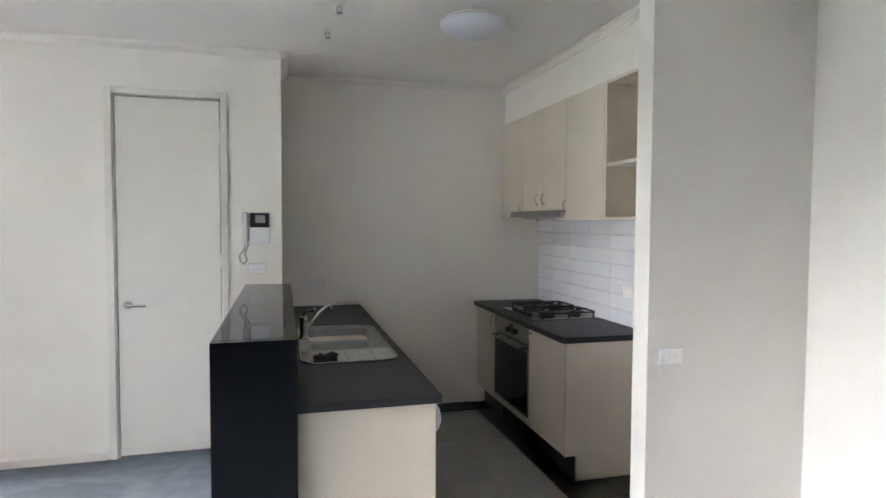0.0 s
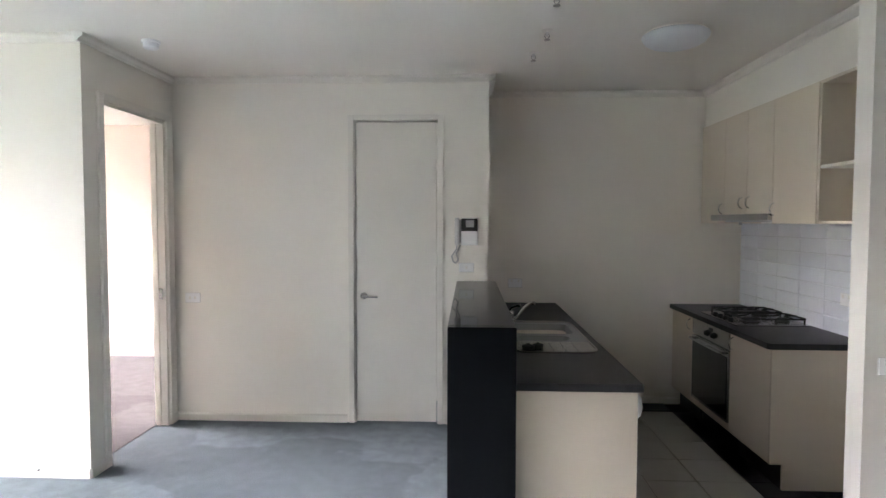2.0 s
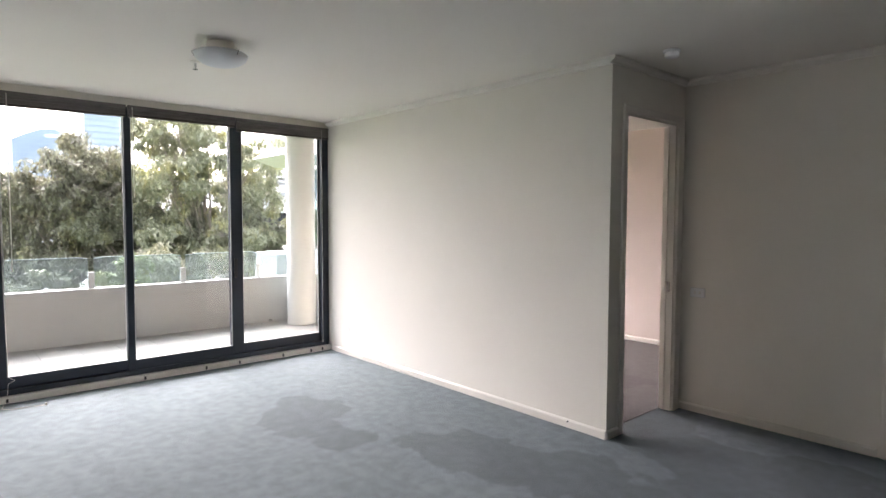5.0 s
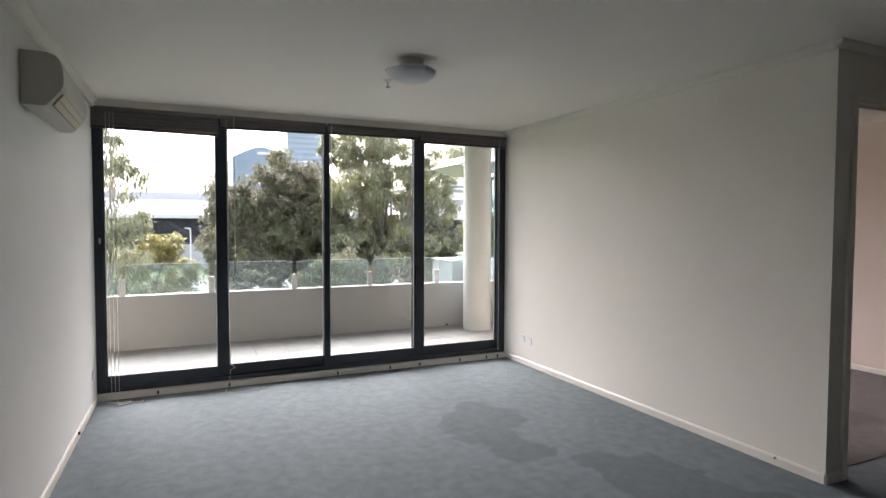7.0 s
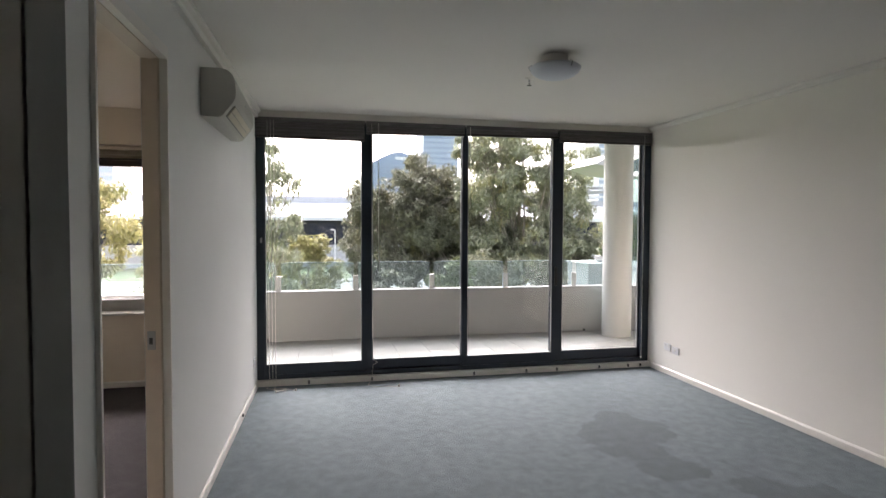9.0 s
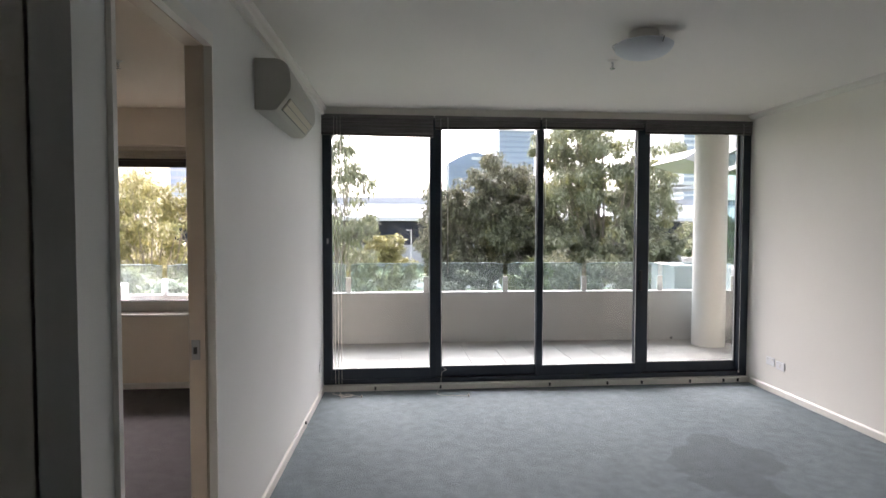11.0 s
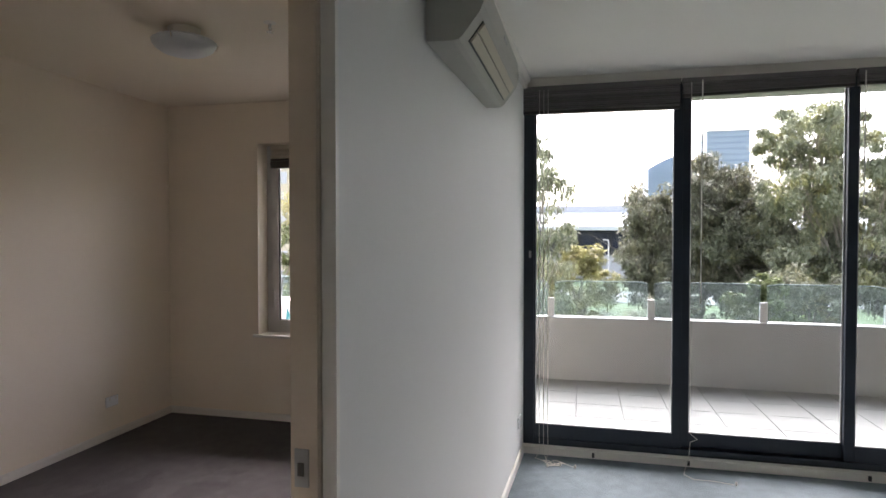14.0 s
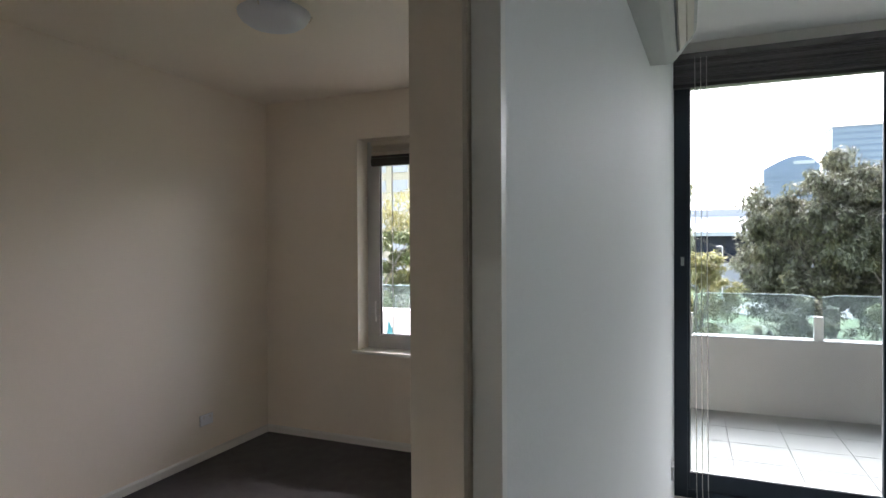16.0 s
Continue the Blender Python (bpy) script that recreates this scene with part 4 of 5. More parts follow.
def wand(y, z1, z0, xw=XBL + 0.024):
    w = thing("blind_wand", "clear plastic blind tilt wand hanging down", "blind wand", (xw, y, z1), "blind wands")
    part("rod", cyl(bmesh.new(), (xw, y, z1), (xw, y, z0 + 0.05), 0.004, seg=8), CORD, w)
    part("grip", cyl(bmesh.new(), (xw, y, z0 + 0.05), (xw, y, z0), 0.006, 0.005, 10), CORD, w)


wand(0.268, 2.59, 1.11)
wand(1.216, 2.59, 1.75)


def cord_thing(pts, label, tassel):
    c = thing("blind_pull", label, "cord", tuple(pts[0]), "blind cords")
    part("cord", tube(bmesh.new(), pts, 0.0022, 6), CORD, c, "", True)
    part("tassel", lathe(bmesh.new(), [(0.004, 0.0), (0.009, 0.012), (0.006, 0.024), (0.002, 0.028)], tassel, 12), CORD, c, "", True)


rc = random.Random(4)
for k in range(3):
    y = -0.80 + 0.03 * k
    fall = [(XBL + 0.022, y, 2.58), (XBL + 0.03, y + 0.004, 1.2), (XW + 0.07, y + 0.008, 0.16), (XW + 0.10, y + 0.012, 0.03)]
    for i in range(9):
        fall.append((XW + 0.12 + 0.1 * rc.random() + 0.008 * i, y - 0.03 + 0.14 * rc.random() + 0.012 * i, 0.005 + 0.004 * rc.random()))
    cord_thing(fall, "loose white blind cord pooled on the carpet", (fall[-1][0], fall[-1][1], 0.0))
fall = [(XBL + 0.024, 0.20, 2.58), (XBL + 0.024, 0.202, 1.0), (XW + 0.03, 0.215, 0.22), (XW + 0.034, 0.26, 0.185), (XW + 0.034, 0.215, 0.165), (XW + 0.072, 0.20, 0.06), (XW + 0.12, 0.17, 0.008), (XW + 0.20, 0.15, 0.004), (XW + 0.27, 0.20, 0.004), (XW + 0.27, 0.32, 0.004), (XW + 0.30, 0.43, 0.004)]
cord_thing(fall, "loose white blind cord trailing over the carpet", (XW + 0.305, 0.44, 0.0))
cord_thing([(XBL + 0.024, 3.215, 2.58), (XBL + 0.024, 3.215, 1.2), (XBL + 0.022, 3.214, 0.22), (XBL + 0.022, 3.214, 0.12)], "thin white blind cord beside the frame", (XBL + 0.022, 3.214, 0.10))
for y in (-0.42, 0.20, 1.27, 1.85, 2.20, 2.70, 3.05, 3.20):
    c = thing("threshold_clip", "small dark fixing on the white threshold", "clip", (XW + 0.06, y, 0.03), "threshold clips")
    part("clip", boxes((XW + 0.054, XW + 0.068, y - 0.009, y + 0.009, 0.012, 0.044), bevel=0.003), DARKPL, c)
for px, py, pr in ((-2.75, 3.271, 0.006), (-5.2, ys(-5.2) + 0.02, 0.012)):
    c = thing("door_stop", "small dark knob fixed to the skirting", "door stop", (px, py, 0.05), "skirting knobs")
    part("knob", cyl(bmesh.new(), (px, py - 0.006, 0.05), (px, py + 0.006, 0.05), pr, seg=12), DARKPL, c)

# ---- bedroom window ----
XG = XB - 0.15
window_2 = structure("window_2", boxes((XG - 0.05, XG, -3.16, -3.10, 0.72, 2.33), (XG - 0.05, XG, -1.81, -1.75, 0.72, 2.33), (XG - 0.05, XG, -3.10, -1.81, 0.72, 0.77), (XG - 0.05, XG, -3.10, -1.81, 2.28, 2.33),
                                       bevel=0.003), ALUM, "pale aluminium casement window in a deep reveal", "window")
s = part("sash", boxes((XG - 0.035, XG + 0.015, -3.10, -3.045, 0.77, 2.28), (XG - 0.035, XG + 0.015, -1.865, -1.81, 0.77, 2.28), (XG - 0.035, XG + 0.015, -3.045, -1.865, 0.77, 0.83), (XG - 0.035, XG + 0.015, -3.045, -1.865, 2.23, 2.28), bevel=0.003), ALUM, window_2)
g = part("pane", boxes((XG - 0.015, XG - 0.009, -3.045, -1.865, 0.83, 2.23)), BEDGLASS, s, "clear glass pane")
g.visible_shadow = False
part("gasket", boxes((XG - 0.009, XG + 0.004, -3.045, -3.035, 0.83, 2.23), (XG - 0.009, XG + 0.004, -3.035, -1.865, 0.83, 0.838)), DARKPL, s)
part("catch", boxes((XG + 0.015, XG + 0.04, -3.085, -3.07, 0.93, 1.09), bevel=0.005), ALUM, window_2)
part("sill", boxes((XG, XB + 0.03, -3.20, -1.71, 0.702, 0.724), bevel=0.005), TRIM, window_2, "white painted sill board")
slat_stack("venetian_blind", "cream venetian blind raised with a dark bottom rail", -3.09, -1.80, 2.326, 2.19, 12, XG + 0.045, LAMIN, 0)
slat_stack("venetian_blind", "dark lower slats of the raised bedroom blind", -3.09, -1.80, 2.189, 2.13, 5, XG + 0.045, RAILS, 0)
wand(-2.90, 2.13, 0.86, XG + 0.075)
part("window_frame", boxes((-6.42, -6.38, 4.1, 4.15, 0.7, 2.4), (-6.42, -6.38, 6.15, 6.2, 0.7, 2.4), (-6.42, -6.38, 4.15, 6.15, 0.7, 0.75), (-6.42, -6.38, 4.15, 6.15, 2.35, 2.4)), ALUM,
     tagged(new("window_3"), "pale aluminium bedroom window", "window", kind="structure"))


# ---- balcony ----
structure("balcony_floor", boxes((-8.75, -6.365, -4.6, 5.1, -0.30, -0.004)), BALGROUT, "balcony slab under pale tiles", "floor")
structure("balcony_soffit", boxes((-8.78, -6.39, -4.7, 5.3, 3.0, 3.25)), RENDER, "rendered slab of the balcony above", "soffit")
structure("facade_wall", boxes((-6.46, -6.36, -1.0, -0.951, -0.3, 3.0), (-6.50, -6.36, 3.33, 3.43, -0.3, 3.0), (-6.70, -6.681, YB - 0.4, -3.16, -4, 3.0), (-6.80, -6.752, -4.6, 5.1, 2.66, 3.0)), RENDER, "rendered outer wall beside the glass doors", "wall")


def inner(t):
    """The balcony side of the parapet, from south to north; t in 0..1."""
    pts = [(-8.40, -4.6), (-8.43, -2.4), (-8.46, -0.8), (-8.49, 0.3), (-8.48, 1.4), (-8.46, 2.5), (-8.45, 3.4), (-8.42, 4.0), (-8.30, 4.5), (-8.05, 4.85), (-7.5, 5.05), (-6.5, 5.1)]
    s = t * (len(pts) - 1)
    i = min(int(s), len(pts) - 2)
    f = s - i
    p = [Vector(pts[max(0, min(len(pts) - 1, j))]) for j in (i - 1, i, i + 1, i + 2)]
    return 0.5 * ((2 * p[1]) + (p[2] - p[0]) * f + (2 * p[0] - 5 * p[1] + 4 * p[2] - p[3]) * f * f + (3 * p[1] - p[0] - 3 * p[2] + p[3]) * f ** 3)


def offset(t, d):
    a, b = inner(max(0, t - 0.004)), inner(min(1, t + 0.004))
    u = (b - a).normalized()
    return inner(t) + Vector((-u.y, u.x)) * d


def band(bm, d0, d1, z0, z1, t0=0.0, t1=1.0, n=60):
    """A curved wall band between two offsets from the parapet face."""
    rows = []
    for i in range(n + 1):
        t = t0 + (t1 - t0) * i / n
        p, q = offset(t, d0), offset(t, d1)
        rows.append([bm.verts.new((c.x, c.y, z)) for c, z in ((p, z0), (p, z1), (q, z1), (q, z0))])
    for a, b in zip(rows, rows[1:]):
        for k in range(4):
            bm.faces.new((a[k], b[k], b[(k + 1) % 4], a[(k + 1) % 4]))
    bm.faces.new(rows[0]), bm.faces.new(rows[-1])
    bmesh.ops.recalc_face_normals(bm, faces=bm.faces)
    return bm


parapet = structure("parapet", band(bmesh.new(), 0.0, 0.16, -0.3, 0.66), RENDER, "curved rendered balcony parapet", "parapet")
part("capping", band(bmesh.new(), -0.006, 0.166, 0.66, 0.675), RENDER, parapet, "thin pale capping")


def t_at_y(y):
    lo, hi = 0.0, 1.0
    for _ in range(30):
        mid = (lo + hi) / 2
        lo, hi = (mid, hi) if inner(mid).y < y else (lo, mid)
    return lo


stops = [t_at_y(y) for y in (-4.3, -3.17, -2.0, -0.83, 0.21, 1.29, 2.39, 3.47, 4.45)] + [0.955]
balustrade = thing("glass_balustrade", "frameless pale green glass panels on white brackets", "balustrade", (-8.5, 0.2, 0.675))
for t in stops:
    c = offset(t, 0.07)
    a, b = inner(max(0, t - 0.004)), inner(min(1, t + 0.004))
    ang = math.degrees(math.atan2(b.y - a.y, b.x - a.x))
    p = part("bracket", boxes((-0.036, 0.036, -0.022, 0.022, 0.0, 0.205), bevel=0.006), ALUM, balustrade, "white bracket post")
    p.matrix_world = pose(c.x, c.y, 0.675, 0, 0, ang)
for a, b in zip(stops, stops[1:]):
    gap = 0.03 / max(0.01, (offset(b, 0) - offset(a, 0)).length) * (b - a)
    bm = bmesh.new()
    rows = []
    n = 10
    for i in range(n + 1):
        t = a + gap + (b - a - 2 * gap) * i / n
        top = 1.065 - (0.02 if i in (0, n) else 0)
        p, q = offset(t, 0.064), offset(t, 0.076)
        rows.append([bm.verts.new((c.x, c.y, z)) for c, z in ((p, 0.69), (p, top), (q, top), (q, 0.69))])
    for r0, r1 in zip(rows, rows[1:]):
        for k in range(4):
            bm.faces.new((r0[k], r1[k], r1[(k + 1) % 4], r0[(k + 1) % 4]))
    bm.faces.new(rows[0]), bm.faces.new(rows[-1])
    bmesh.ops.recalc_face_normals(bm, faces=bm.faces)
    gp = part("glass_panel", bm, BALGLASS, balustrade, "pale green glass panel")
    edge = [Vector((*offset(a + gap + (b - a - 2 * gap) * i / n, 0.07), 1.066 - (0.02 if i in (0, n) else 0))) for i in range(n + 1)]
    part("edge", tube(bmesh.new(), edge, 0.005, 5), EDGE, gp, "bright polished glass edge")

column = thing("column", "round cream painted concrete balcony column", "column", (-8.03, 3.92, 0))
part("shaft", lathe(bmesh.new(), [(0.205, 0.0), (0.205, 3.0)], (-8.03, 3.92, 0), 48), COLUMN, column, "", True)
for x, y, z in ((-8.455, -0.967, 0.005), (-8.45, 3.615, 0.0)):
    dr = thing("drain_outlet", "small dark overflow outlet at the parapet foot", "outlet", (x, y, z), "overflow outlets")
    part("pipe", cyl(bmesh.new(), (x - 0.03, y, z + 0.02), (x + 0.015, y, z + 0.02), 0.022, seg=14), DARKPL, dr)
acu = thing("outdoor_unit", "white outdoor air conditioner unit on the balcony", "air conditioner", (-7.45, -3.75, 0))
part("casing", boxes((-7.75, -7.40, -4.25, -3.30, 0.06, 0.90), bevel=0.012), PLASTIC, acu)
for fy in (-4.1, -3.45):
    part("foot", boxes((-7.72, -7.43, fy - 0.03, fy + 0.03, 0, 0.06)), DARKPL, acu)
part("logo_patch", prism(bmesh.new(), [(-3.42, 0.68), (-3.33, 0.68), (-3.40, 0.83)], -7.40, -7.398, "x"), material("teal_patch", (0.03, 0.25, 0.3), 0.5), acu, "teal printed triangle")
part("fan_grille", lathe(bmesh.new(), [(0.28, 0), (0.28, 0.006), (0.25, 0.012), (0.02, 0.014)], (0, 0, 0), 32), GREYPL, acu).matrix_world = pose(-7.40, -3.9, 0.48, 0, 90, 0)

# neighbouring glazed bay and canopy
bay = thing("glazed_bay", "neighbouring curved bay of pale framed glass", "building", (-9.5, 5.0, 0.2))
A, B = Vector((-13.0, 6.47)), Vector((-8.6, 5.22))
u = (B - A).normalized()
w = Vector((-u.y, u.x))


def bay_bar(s0, s1, z0, z1, d0=0.0, d1=0.08):
    bm = bmesh.new()
    q = [A + u * s0 + w * d0, A + u * s1 + w * d0, A + u * s1 + w * d1, A + u * s0 + w * d1]
    return prism(bm, [(v.x, v.y) for v in q], z0, z1)


LB = (B - A).length
for s0 in (0.0, 1.4, 2.72, LB - 0.07):
    part("mullion", bay_bar(s0, s0 + 0.07, 0.86, 2.95), ALUM, bay)
for z0 in (0.80, 2.58, 2.90):
    part("transom", bay_bar(0, LB, z0, z0 + 0.07, -0.005, 0.085), ALUM, bay)
for s0, s1 in ((0.07, 1.4), (1.47, 2.72), (2.79, LB - 0.07)):
    part("pane", bay_bar(s0, s1, 0.87, 2.90, 0.03, 0.036), BAYGLASS, bay, "green tinted glass")
part("upstand", bay_bar(-0.3, LB, -4.0, 0.80, 0.0, 0.12), RENDER, bay, "rendered wall under the glass")
part("inner_wall", bay_bar(-0.2, LB + 0.6, -0.2, 2.96, 1.1, 1.2), GREYPL, bay, "dim grey wall inside the bay")
part("inner_floor", bay_bar(-0.2, LB, 0.30, 0.34, 0.13, 1.09), GREYPL, bay)
part("roof_slab", prism(bmesh.new(), [(A.x, A.y), (B.x, B.y), (B.x + 0.08, B.y + 0.3), (A.x + 0.08, A.y + 0.3)], 2.98, 3.2), RENDER, bay)
part("canopy", prism(bmesh.new(), [(5.97, 3.01), (6.40, 3.26), (8.4, 3.12), (8.4, 2.80), (6.60, 2.84)], -14.3, -12.7, "x"), COLUMN, bay, "white tapering canopy")
ledge = thing("neighbour_parapet", "rendered parapet of the neighbouring balcony", "parapet", (-13.6, 6.5, -4))
part("wall", boxes((-14.2, -13.05, 5.98, 6.9, -4, 0.67), bevel=0.02), RENDER, ledge)
part("capping", boxes((-14.24, -13.05, 5.95, 6.9, 0.67, 0.70), bevel=0.005), COLUMN, ledge, "pale capping")
PX, PY, PZ = -13.55, 6.58, 0.70
pot = thing("potted_plant", "spiky green plant in a grey pot beyond the balustrade", "plant", (PX, PY, PZ))
part("pot", lathe(bmesh.new(), [(0.13, 0), (0.17, 0.13), (0.18, 0.15), (0.15, 0.145)], (PX, PY, PZ), 20), GREYPL, pot)
bm = bmesh.new()
rp = random.Random(8)
for i in range(46):
    a, ln = rp.uniform(0, 6.28), rp.uniform(0.14, 0.28)
    r0 = Vector((PX, PY, PZ + 0.14))
    dr_ = Vector((math.cos(a), math.sin(a), 0))
    m1 = r0 + dr_ * ln * 0.45 + Vector((0, 0, ln * 0.8))
    e = r0 + dr_ * ln * 0.95 + Vector((0, 0, ln * rp.uniform(0.5, 0.9)))
    sd = Vector((-dr_.y, dr_.x, 0)) * 0.02
    vs = [bm.verts.new(v) for v in (r0 - sd, r0 + sd, m1 + sd, m1 - sd, e)]
    bm.faces.new(vs[:4]), bm.faces.new((vs[3], vs[2], vs[4]))
part("leaves", bm, PLANT, pot)


# ---- park, trees and city ----
GZ = -4.0
structure("ground", boxes((-2500, 40, -2500, 2500, GZ - 1.0, GZ)), LAWN, "park lawn and paving below the balcony", "ground")
structure("path", boxes((-62, -52, -120, 120, GZ, GZ + 0.03)), PATHMAT, "pale paved promenade behind the lawn", "path")


def leaf_mesh(name, clumps, per, size, spread, seed, droop, mat):
    """Many folded leaves in loose clumps; each leaf is two triangles on a bent quad."""
    rng = np.random.default_rng(seed)
    c = np.repeat(np.array(clumps)[:, :3], per, axis=0)
    rad = np.repeat(np.array(clumps)[:, 3], per)
    n = len(c)
    off = rng.normal(0, 1, (n, 3))
    off /= np.linalg.norm(off, axis=1)[:, None]
    off *= (rng.random(n) ** 0.45 * rad * spread)[:, None]
    off[:, 2] *= 0.75
    p = c + off
    a = rng.uniform(0, 2 * np.pi, n)
    tilt = rng.normal(-droop, 0.55, n)
    ln = size * rng.uniform(0.6, 1.4, n)
    wd = ln * rng.uniform(0.28, 0.42, n)
    d = np.stack([np.cos(a) * np.cos(tilt), np.sin(a) * np.cos(tilt), np.sin(tilt)], 1)
    s = np.stack([-np.sin(a), np.cos(a), rng.normal(0, 0.5, n)], 1)
    s /= np.linalg.norm(s, axis=1)[:, None]
    v = np.empty((n, 4, 3))
    v[:, 0] = p
    v[:, 1] = p + d * (ln * 0.45)[:, None] + s * (wd * 0.5)[:, None]
    v[:, 2] = p + d * ln[:, None]
    v[:, 3] = p + d * (ln * 0.45)[:, None] - s * (wd * 0.5)[:, None]
    me = bpy.data.meshes.new(name)
    f = np.arange(n * 4).reshape(n, 4)
    me.from_pydata(v.reshape(-1, 3).tolist(), [], f.tolist())
    me.materials.append(mat)
    return me


def tree(label, x, y, base, height, width, seed, leaf_mat, bark, clumps=120, per=110, leaf=0.26, droop=0.7, low=0.25, lobes=9, trunk=0.22, thin=1.0):
    """A tapered trunk, forking limbs and an uneven crown of leaf clumps in lobes."""
    rng = random.Random(seed)
    t = thing("tree", label, "tree", (x, y, base))
    bm = bmesh.new()
    fork = Vector((x + rng.uniform(-0.2, 0.2), y + rng.uniform(-0.3, 0.3), base + height * low))
    tube(bm, [(x, y, base - 0.2), tuple((Vector((x, y, base)) + fork) / 2 + Vector((0, rng.uniform(-0.15, 0.15), 0))), tuple(fork)], trunk, 10)
    heads = []
    for i in range(lobes):
        a = 2 * math.pi * i / lobes + rng.uniform(-0.5, 0.5)
        f = (i * 0.618 + rng.uniform(0, 0.25)) % 1.0
        r = width / 2 * rng.uniform(0.45, 0.86) * math.sqrt(max(0.08, 1 - ((f - 0.42) / 0.66) ** 2))
        h = base + height * (low * 0.8 + (1 - low * 0.8) * (0.06 + 0.82 * f))
        heads.append((Vector((x + r * math.cos(a), y + r * math.sin(a), h)), width * rng.uniform(0.13, 0.2)))
    heads.append((Vector((x, y + rng.uniform(-0.3, 0.3), base + height * 0.88)), width * 0.15))
    out = []
    for hc, hr in heads:
        mid = fork.lerp(hc, 0.5) + Vector((rng.uniform(-0.3, 0.3), rng.uniform(-0.3, 0.3), rng.uniform(0, 0.4)))
        cyl(bm, fork, mid, trunk * 0.55, trunk * 0.36, 7)
        cyl(bm, mid, hc, trunk * 0.36, trunk * 0.14, 6)
        for k in range(5):
            e = hc + Vector((rng.gauss(0, 1), rng.gauss(0, 1), rng.gauss(0.2, 0.7))) * hr * 0.8
            cyl(bm, mid.lerp(hc, rng.uniform(0.4, 1.0)), e, trunk * 0.13, trunk * 0.04, 5)
        k = max(3, clumps // len(heads))
        for j in range(k):
            dv = Vector((rng.gauss(0, 1), rng.gauss(0, 1), rng.gauss(0, 0.85)))
            dv = dv.normalized() * rng.uniform(0.25, 1.05) ** 0.6 * hr
            out.append((*(hc + dv), hr * rng.uniform(0.28, 0.55) * thin))
    part("trunk", bm, bark, t, "pale smooth trunk and limbs")
    o = new("crown", leaf_mesh("crown", out, per, leaf, 1.0, seed, droop, leaf_mat))
    o.parent = t
    o.matrix_parent_inverse = t.matrix_world.inverted()
    return t


tree("tall grey-green eucalyptus with open drooping crown", -36.0, 12.7, GZ, 12.6, 10.2, 11, GUM, BARK, 430, 190, 0.27, 0.8, 0.2, 36, 0.2, 0.78)
tree("broad grey-green eucalyptus beside the taller one", -41.0, 6.4, GZ, 10.4, 10.0, 23, GUM2, BARK, 420, 190, 0.28, 0.8, 0.15, 36, 0.22, 0.85)
tree("lower bushy grey-green eucalyptus", -38.0, 9.8, GZ, 8.6, 8.0, 29, GUM, BARK, 300, 180, 0.24, 0.7, 0.12, 20, 0.16)
tree("small olive eucalyptus at the edge of the group", -33.0, 14.3, GZ, 6.6, 3.8, 31, GUM, BARK, 150, 150, 0.26, 0.7, 0.3, 7, 0.12)
tree("slender sparse gum tree with hanging foliage", -21.0, -1.95, GZ, 9.5, 2.8, 41, GUM, BARK, 330, 16, 0.2, 1.2, 0.3, 26, 0.05, 1.1)
tree("small autumn tree with yellow leaves", -27.0, -0.75, GZ, 5.3, 3.8, 53, YELLOW, BARK, 130, 90, 0.2, 0.3, 0.35, 11, 0.08)
tree("green shrub tree behind the yellow one", -33.0, -3.2, GZ, 5.8, 4.0, 59, GREEN, BARK, 70, 120, 0.24, 0.6, 0.3, 8, 0.1)
tree("bright green low tree in front of the gums", -26.0, 5.8, GZ, 4.0, 3.4, 61, GREEN, BARK, 70, 120, 0.22, 0.6, 0.25, 8, 0.09)
tree("low dark shrub tree under the gums", -30.0, 8.8, GZ, 4.0, 5.0, 67, GUM2, BARK, 90, 120, 0.24, 0.6, 0.2, 9, 0.1)
tree("low dark shrub tree under the gums", -30.0, 3.6, GZ, 3.4, 3.2, 71, GUM2, BARK, 60, 110, 0.22, 0.6, 0.2, 8, 0.1)
tree("amber and green gum tree outside the bedroom", -23.0, -8.9, GZ, 7.5, 6.4, 73, YELLOW, BARK, 210, 130, 0.2, 0.8, 0.2, 20, 0.1)
tree("pale green gum tree outside the bedroom", -20.0, -10.8, GZ, 6.4, 4.6, 79, GREEN, BARK, 90, 120, 0.22, 0.8, 0.3, 10, 0.1)
tree("dark green shrub tree below the bedroom window", -17.0, -6.6, GZ, 4.2, 4.2, 83, GUM, BARK, 80, 120, 0.22, 0.8, 0.25, 9, 0.1)
tree("far dark park tree", -66.0, -14.0, GZ, 5.0, 8.0, 89, GUM2, BARK, 80, 90, 0.4, 0.5, 0.2, 9, 0.2)
tree("far dark park tree", -66.0, 20.0, GZ, 5.0, 9.0, 97, GUM2, BARK, 80, 90, 0.4, 0.5, 0.2, 9, 0.2)
tree("olive gum tree near the far end of the park", -60.0, 34.0, GZ, 7.0, 8.0, 101, GUM, BARK, 90, 90, 0.4, 0.5, 0.2, 9, 0.2)


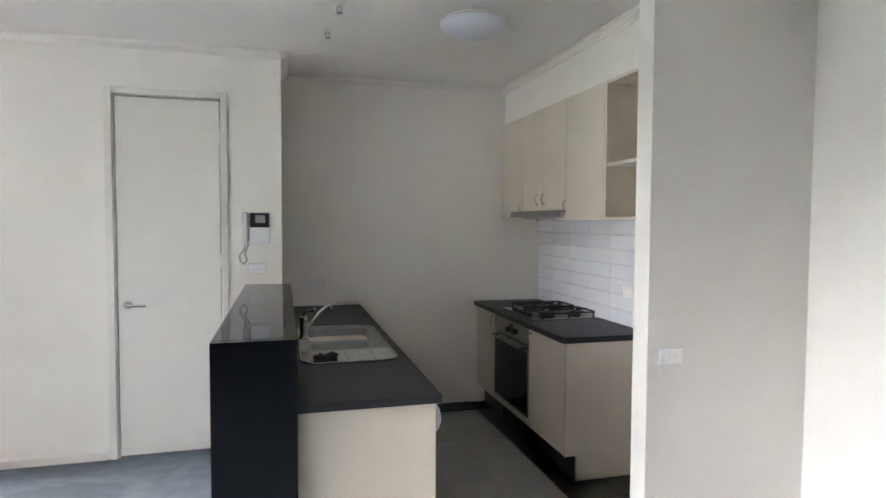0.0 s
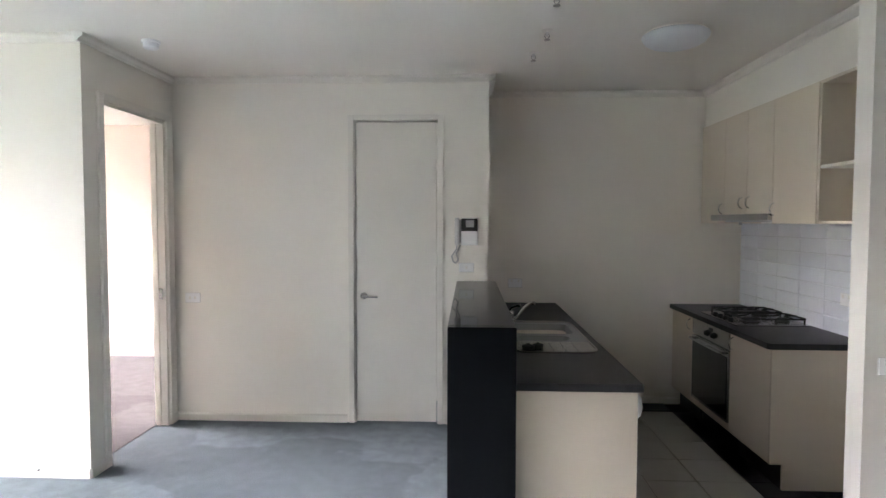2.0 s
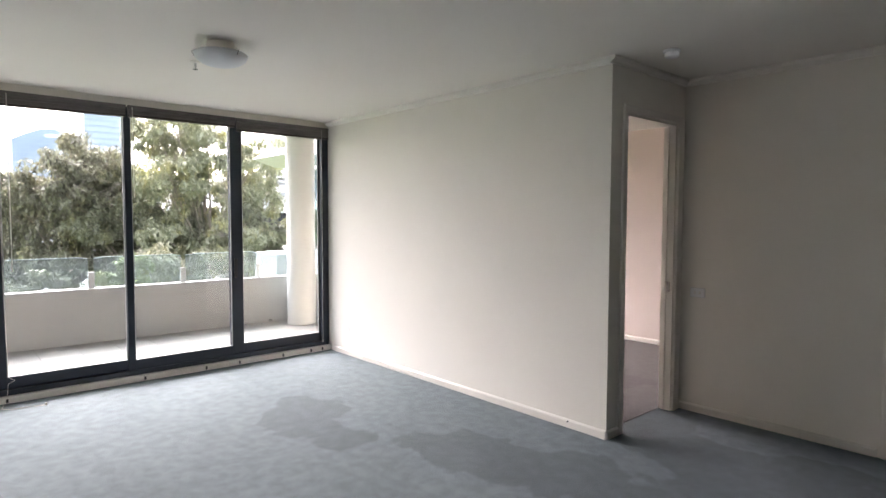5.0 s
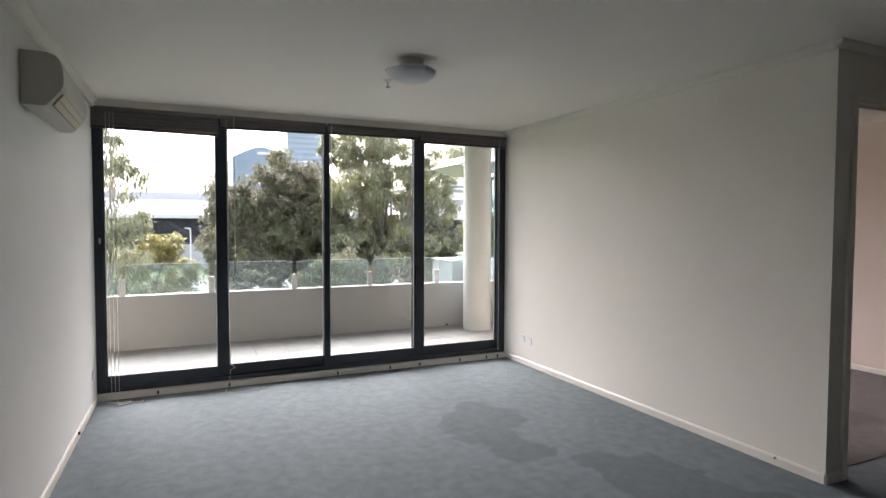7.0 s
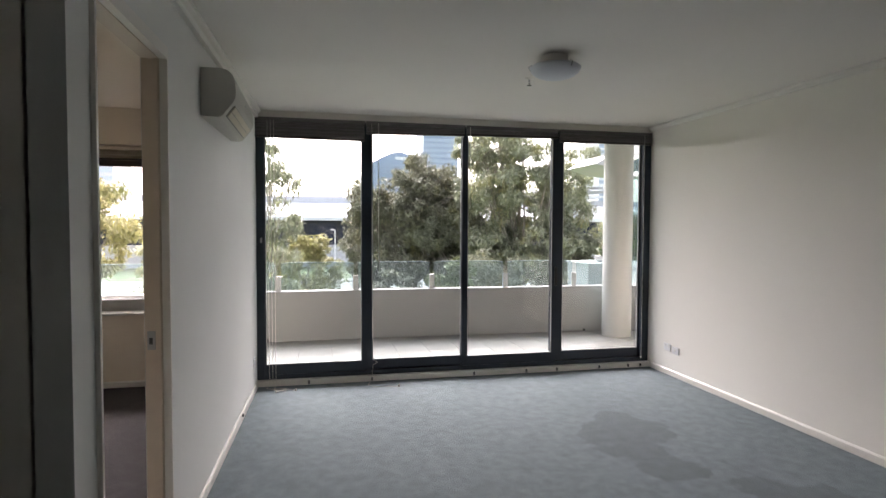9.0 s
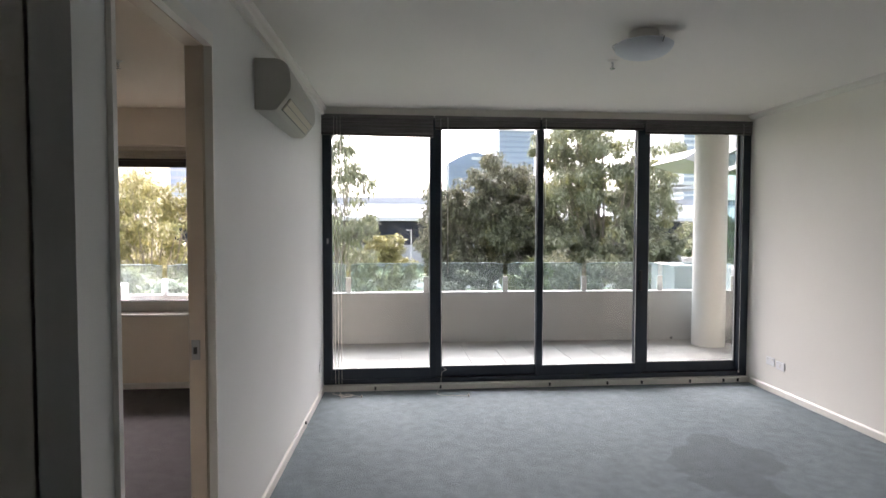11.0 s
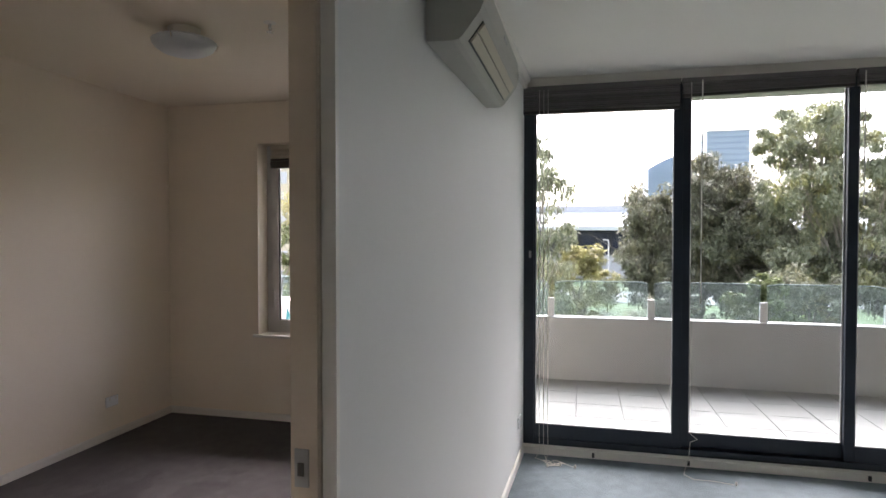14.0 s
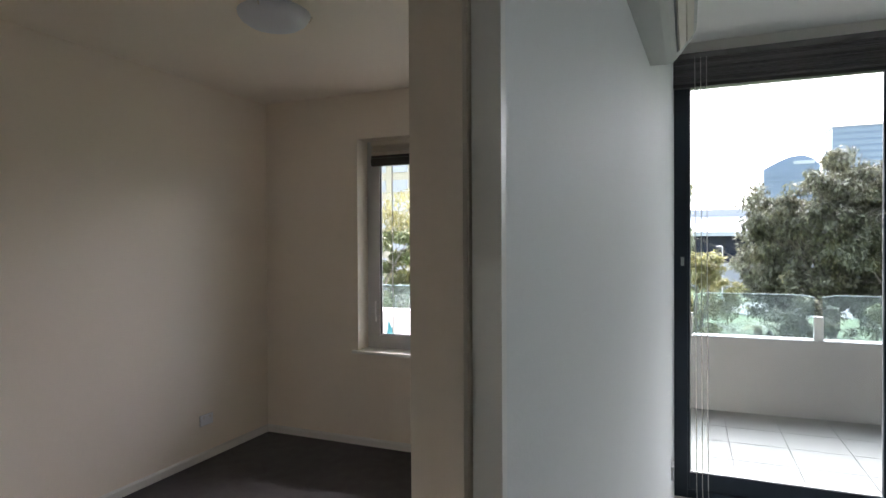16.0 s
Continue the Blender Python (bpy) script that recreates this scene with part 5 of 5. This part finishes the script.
def palm(x, y, h, seed):
    rng = random.Random(seed)
    t = thing("palm", "short palm with arching dark fronds on the lawn", "palm", (x, y, GZ), "lawn palms")
    part("trunk", cyl(bmesh.new(), (x, y, GZ - 0.1), (x, y, GZ + h), 0.22, 0.16, 10), BARK, t)
    bm = bmesh.new()
    for i in range(26):
        a, ln, up = rng.uniform(0, 6.28), rng.uniform(1.2, 1.8), rng.uniform(0.1, 0.9)
        dv, sv = Vector((math.cos(a), math.sin(a), 0)), Vector((-math.sin(a), math.cos(a), 0))
        pts = [Vector((x, y, GZ + h)) + dv * ln * f + Vector((0, 0, ln * (up * f - 1.15 * f * f))) for f in (0, 0.25, 0.5, 0.75, 1.0)]
        for p, q in zip(pts, pts[1:]):
            for k in range(3):
                c = p.lerp(q, k / 3)
                for sg in (-1, 1):
                    tip = c + sv * sg * 0.28 + dv * 0.16 - Vector((0, 0, 0.16))
                    bm.faces.new([bm.verts.new(v) for v in (c, c + dv * 0.06, tip)])
    part("fronds", bm, GUM2, t)


palm(-31.5, 0.1, 1.7, 3)
palm(-32.0, 2.0, 1.8, 5)


def building(label, x, y0, y1, z1, mat, glass, rows, cols, roof=0.0, depth=20.0, band=False):
    """A far block with real window recesses on its east face and a roof edge."""
    b = thing("building", label, "building", (x - depth / 2, (y0 + y1) / 2, GZ))
    part("wall", boxes((x - depth, x, y0, y1, GZ, z1)), mat, b)
    part("roof", boxes((x - depth - 0.3, x + 0.4, y0 - 0.3, y1 + 0.3, z1, z1 + 0.6)), ALUM, b)
    ch, cw = (z1 - GZ) / rows, (y1 - y0) / cols
    m = mesh_of("window", boxes((-0.1, 0.12, -cw * (0.47 if band else 0.36), cw * (0.47 if band else 0.36), -ch * 0.3, ch * 0.3)), glass)
    for r in range(rows):
        for c in range(cols):
            o = new("window", m)
            o.parent = b
            o.matrix_parent_inverse = b.matrix_world.inverted()
            o.matrix_basis = pose(x, y0 + (c + 0.5) * cw, GZ + (r + 0.5) * ch)
    return b


# long low arena across the park
arena = thing("arena", "long low arena with white roof and navy glazing", "building", (-90, 8, GZ))
part("base_wall", boxes((-100, -81, -70, 80, GZ, -1.1)), TOWERG, arena, "pale lower wall")
part("glazing", boxes((-100, -82, -70, 80, -1.1, 2.2)), NAVY, arena, "dark navy glazed band")
part("roof_edge", prism(bmesh.new(), [(-80, 2.2), (-80, 2.7), (-86, 4.75), (-104, 4.75), (-104, 2.2)], -72, 82, "y"), ARENAW, arena, "broad white roof edge")
part("roof", prism(bmesh.new(), [(-72, 4.75), (82, 4.75), (70, 5.5), (10, 5.7), (-14, 5.6), (-72, 5.3)], -104, -86, "x"), TOWERG, arena, "grey roof sheet")
for i in range(38):
    part("fin", boxes((-82.02, -81.85, -69 + i * 4.0, -68.8 + i * 4.0, -1.1, 2.2)), DARKPL, arena)
for i in range(4):
    part("roof_step", boxes((-100, -79.5, 33 + i * 1.0, 40 + i * 1.2, 4.9 + i * 0.8, 5.2 + i * 0.8)), ARENAW if i % 2 else GREYPL, arena, "stepped roof louvre")
part("hoarding", boxes((-79.8, -79.6, 34, 48, -2.2, -0.4)), HOARD, arena, "green printed hoarding")
part("sign", boxes((-79.6, -79.5, 35.0, 37.0, -0.9, 0.1)), PURPLE, arena, "purple sign panel")

# glass towers
tower = thing("glass_tower", "blue glass tower with a curved top", "building", (-310, 41, GZ))
prof = [(30, GZ), (51.7, GZ), (51.7, 34.5), (49, 37.6), (45, 39.2), (40, 38.6), (35, 36.4), (30, 33.6)]
part("shaft", prism(bmesh.new(), prof, -330, -300, "x"), TOWER, tower)
for i in range(16):
    part("floor_band", boxes((-299.9, -299.6, 30.2, 51.5, 2 + i * 2.0, 2.35 + i * 2.0)), TOWERB, tower)
part("sign_bar", boxes((-299.6, -299.3, 41.5, 49.5, 35.2, 36.6)), ARENAW, tower, "white lettering bar")
building("tall blue glass office tower", -300, 56, 74.5, 50, TOWER, TOWERB, 20, 14, band=True)
building("tall pale apartment tower with balcony bands", -250, 129, 145, 62, ARENAW, TOWERB, 24, 6, band=True)
building("cream apartment block beside the park", -60, -42, -28.6, 11, CREAM, TOWERG, 7, 5)
building("pale grey city block", -200, -92, -84, 24, TOWERG, TOWERB, 9, 4, band=True)
building("pale grey city block", -220, -101, -66, 27, TOWERG, TOWERB, 11, 7, band=True)
building("grey city block with window bands", -190, -74, -60, 12, TOWERG, TOWERB, 6, 6, band=True)
pole = thing("light_pole", "white park light pole with a short arm", "lamp post", (-60, 1.9, GZ))
part("post", cyl(bmesh.new(), (-60, 1.9, GZ), (-60, 1.9, 1.1), 0.07, 0.05, 10), PLASTIC, pole)
part("arm", cyl(bmesh.new(), (-60, 1.9, 1.08), (-60, 1.4, 1.12), 0.05, 0.04, 8), PLASTIC, pole)

# ---- tiled surfaces, piece by piece ----
floor_k = structure("floor_kitchen", boxes((0.09, XK, 2.40, YK, 0.0, 0.004)), GROUTF, "kitchen floor of pale tiles with black border", "floor")


def tile_mesh(w, h, t, mat, name="tile"):
    bm = boxes((-w / 2, w / 2, -h / 2, h / 2, 0, t))
    for v in bm.verts:
        if v.co.z > t / 2:
            v.co.x *= 1 - 0.004 / w
            v.co.y *= 1 - 0.004 / h
    return mesh_of(name, bm, mat)


def lay(mesh, parent, m, name="tile"):
    o = new(name, mesh)
    o.parent = parent
    o.matrix_basis = m
    return o


rt = random.Random(12)
main = tile_mesh(0.301, 0.326, 0.006, TILEF)
for i in range(4):
    for j in range(7):
        x, y = 1.565 - 0.1525 - i * 0.305, 3.46 + 0.165 - 1.056 + j * 0.33
        if y < 4.70 and x > 0.56:
            lay(main, floor_k, pose(x, y, 0.004 + rt.uniform(-0.0004, 0.0004)))
side = tile_mesh(0.30, 0.326, 0.006, TILEB)
for j in range(7):
    for x in (1.718, 2.02):
        if not (x > 1.9 and j > 2):
            lay(side, floor_k, pose(x, 2.569 + j * 0.33, 0.004))
endt = tile_mesh(0.301, 0.20, 0.006, TILEB)
for i in range(4):
    lay(endt, floor_k, pose(1.565 - 0.1525 - i * 0.305, 4.845, 0.004))

splash = structure("splashback", boxes((XK - 0.005, XK, 2.52, YK - 0.002, BZ, 1.566)), GROUTW, "white tiled kitchen splashback", "wall tiles")
wt = tile_mesh(0.296, 0.0955, 0.006, TILEW)
for r in range(7):
    for c in range(8):
        lay(wt, splash, Matrix(((0, 0, -1, XK - 0.005), (1, 0, 0, YK - 0.15 - c * 0.298 - 0.002), (0, 1, 0, BZ + 0.05 + r * 0.0985), (0, 0, 0, 1))) @ pose(0, 0, rt.uniform(-0.0004, 0.0004)))

bt = tile_mesh(0.3975, 0.3975, 0.0045, BALTILE)
bal = bpy.data.objects["balcony_floor"]
for i in range(6):
    for j in range(23):
        x, y = -6.575 - i * 0.40, -4.35 + j * 0.40
        if y < 4.9 and (y < 4.3 or x > -8.0):
            lay(bt, bal, pose(x, y, -0.004 + rt.uniform(-0.0004, 0.0004)))
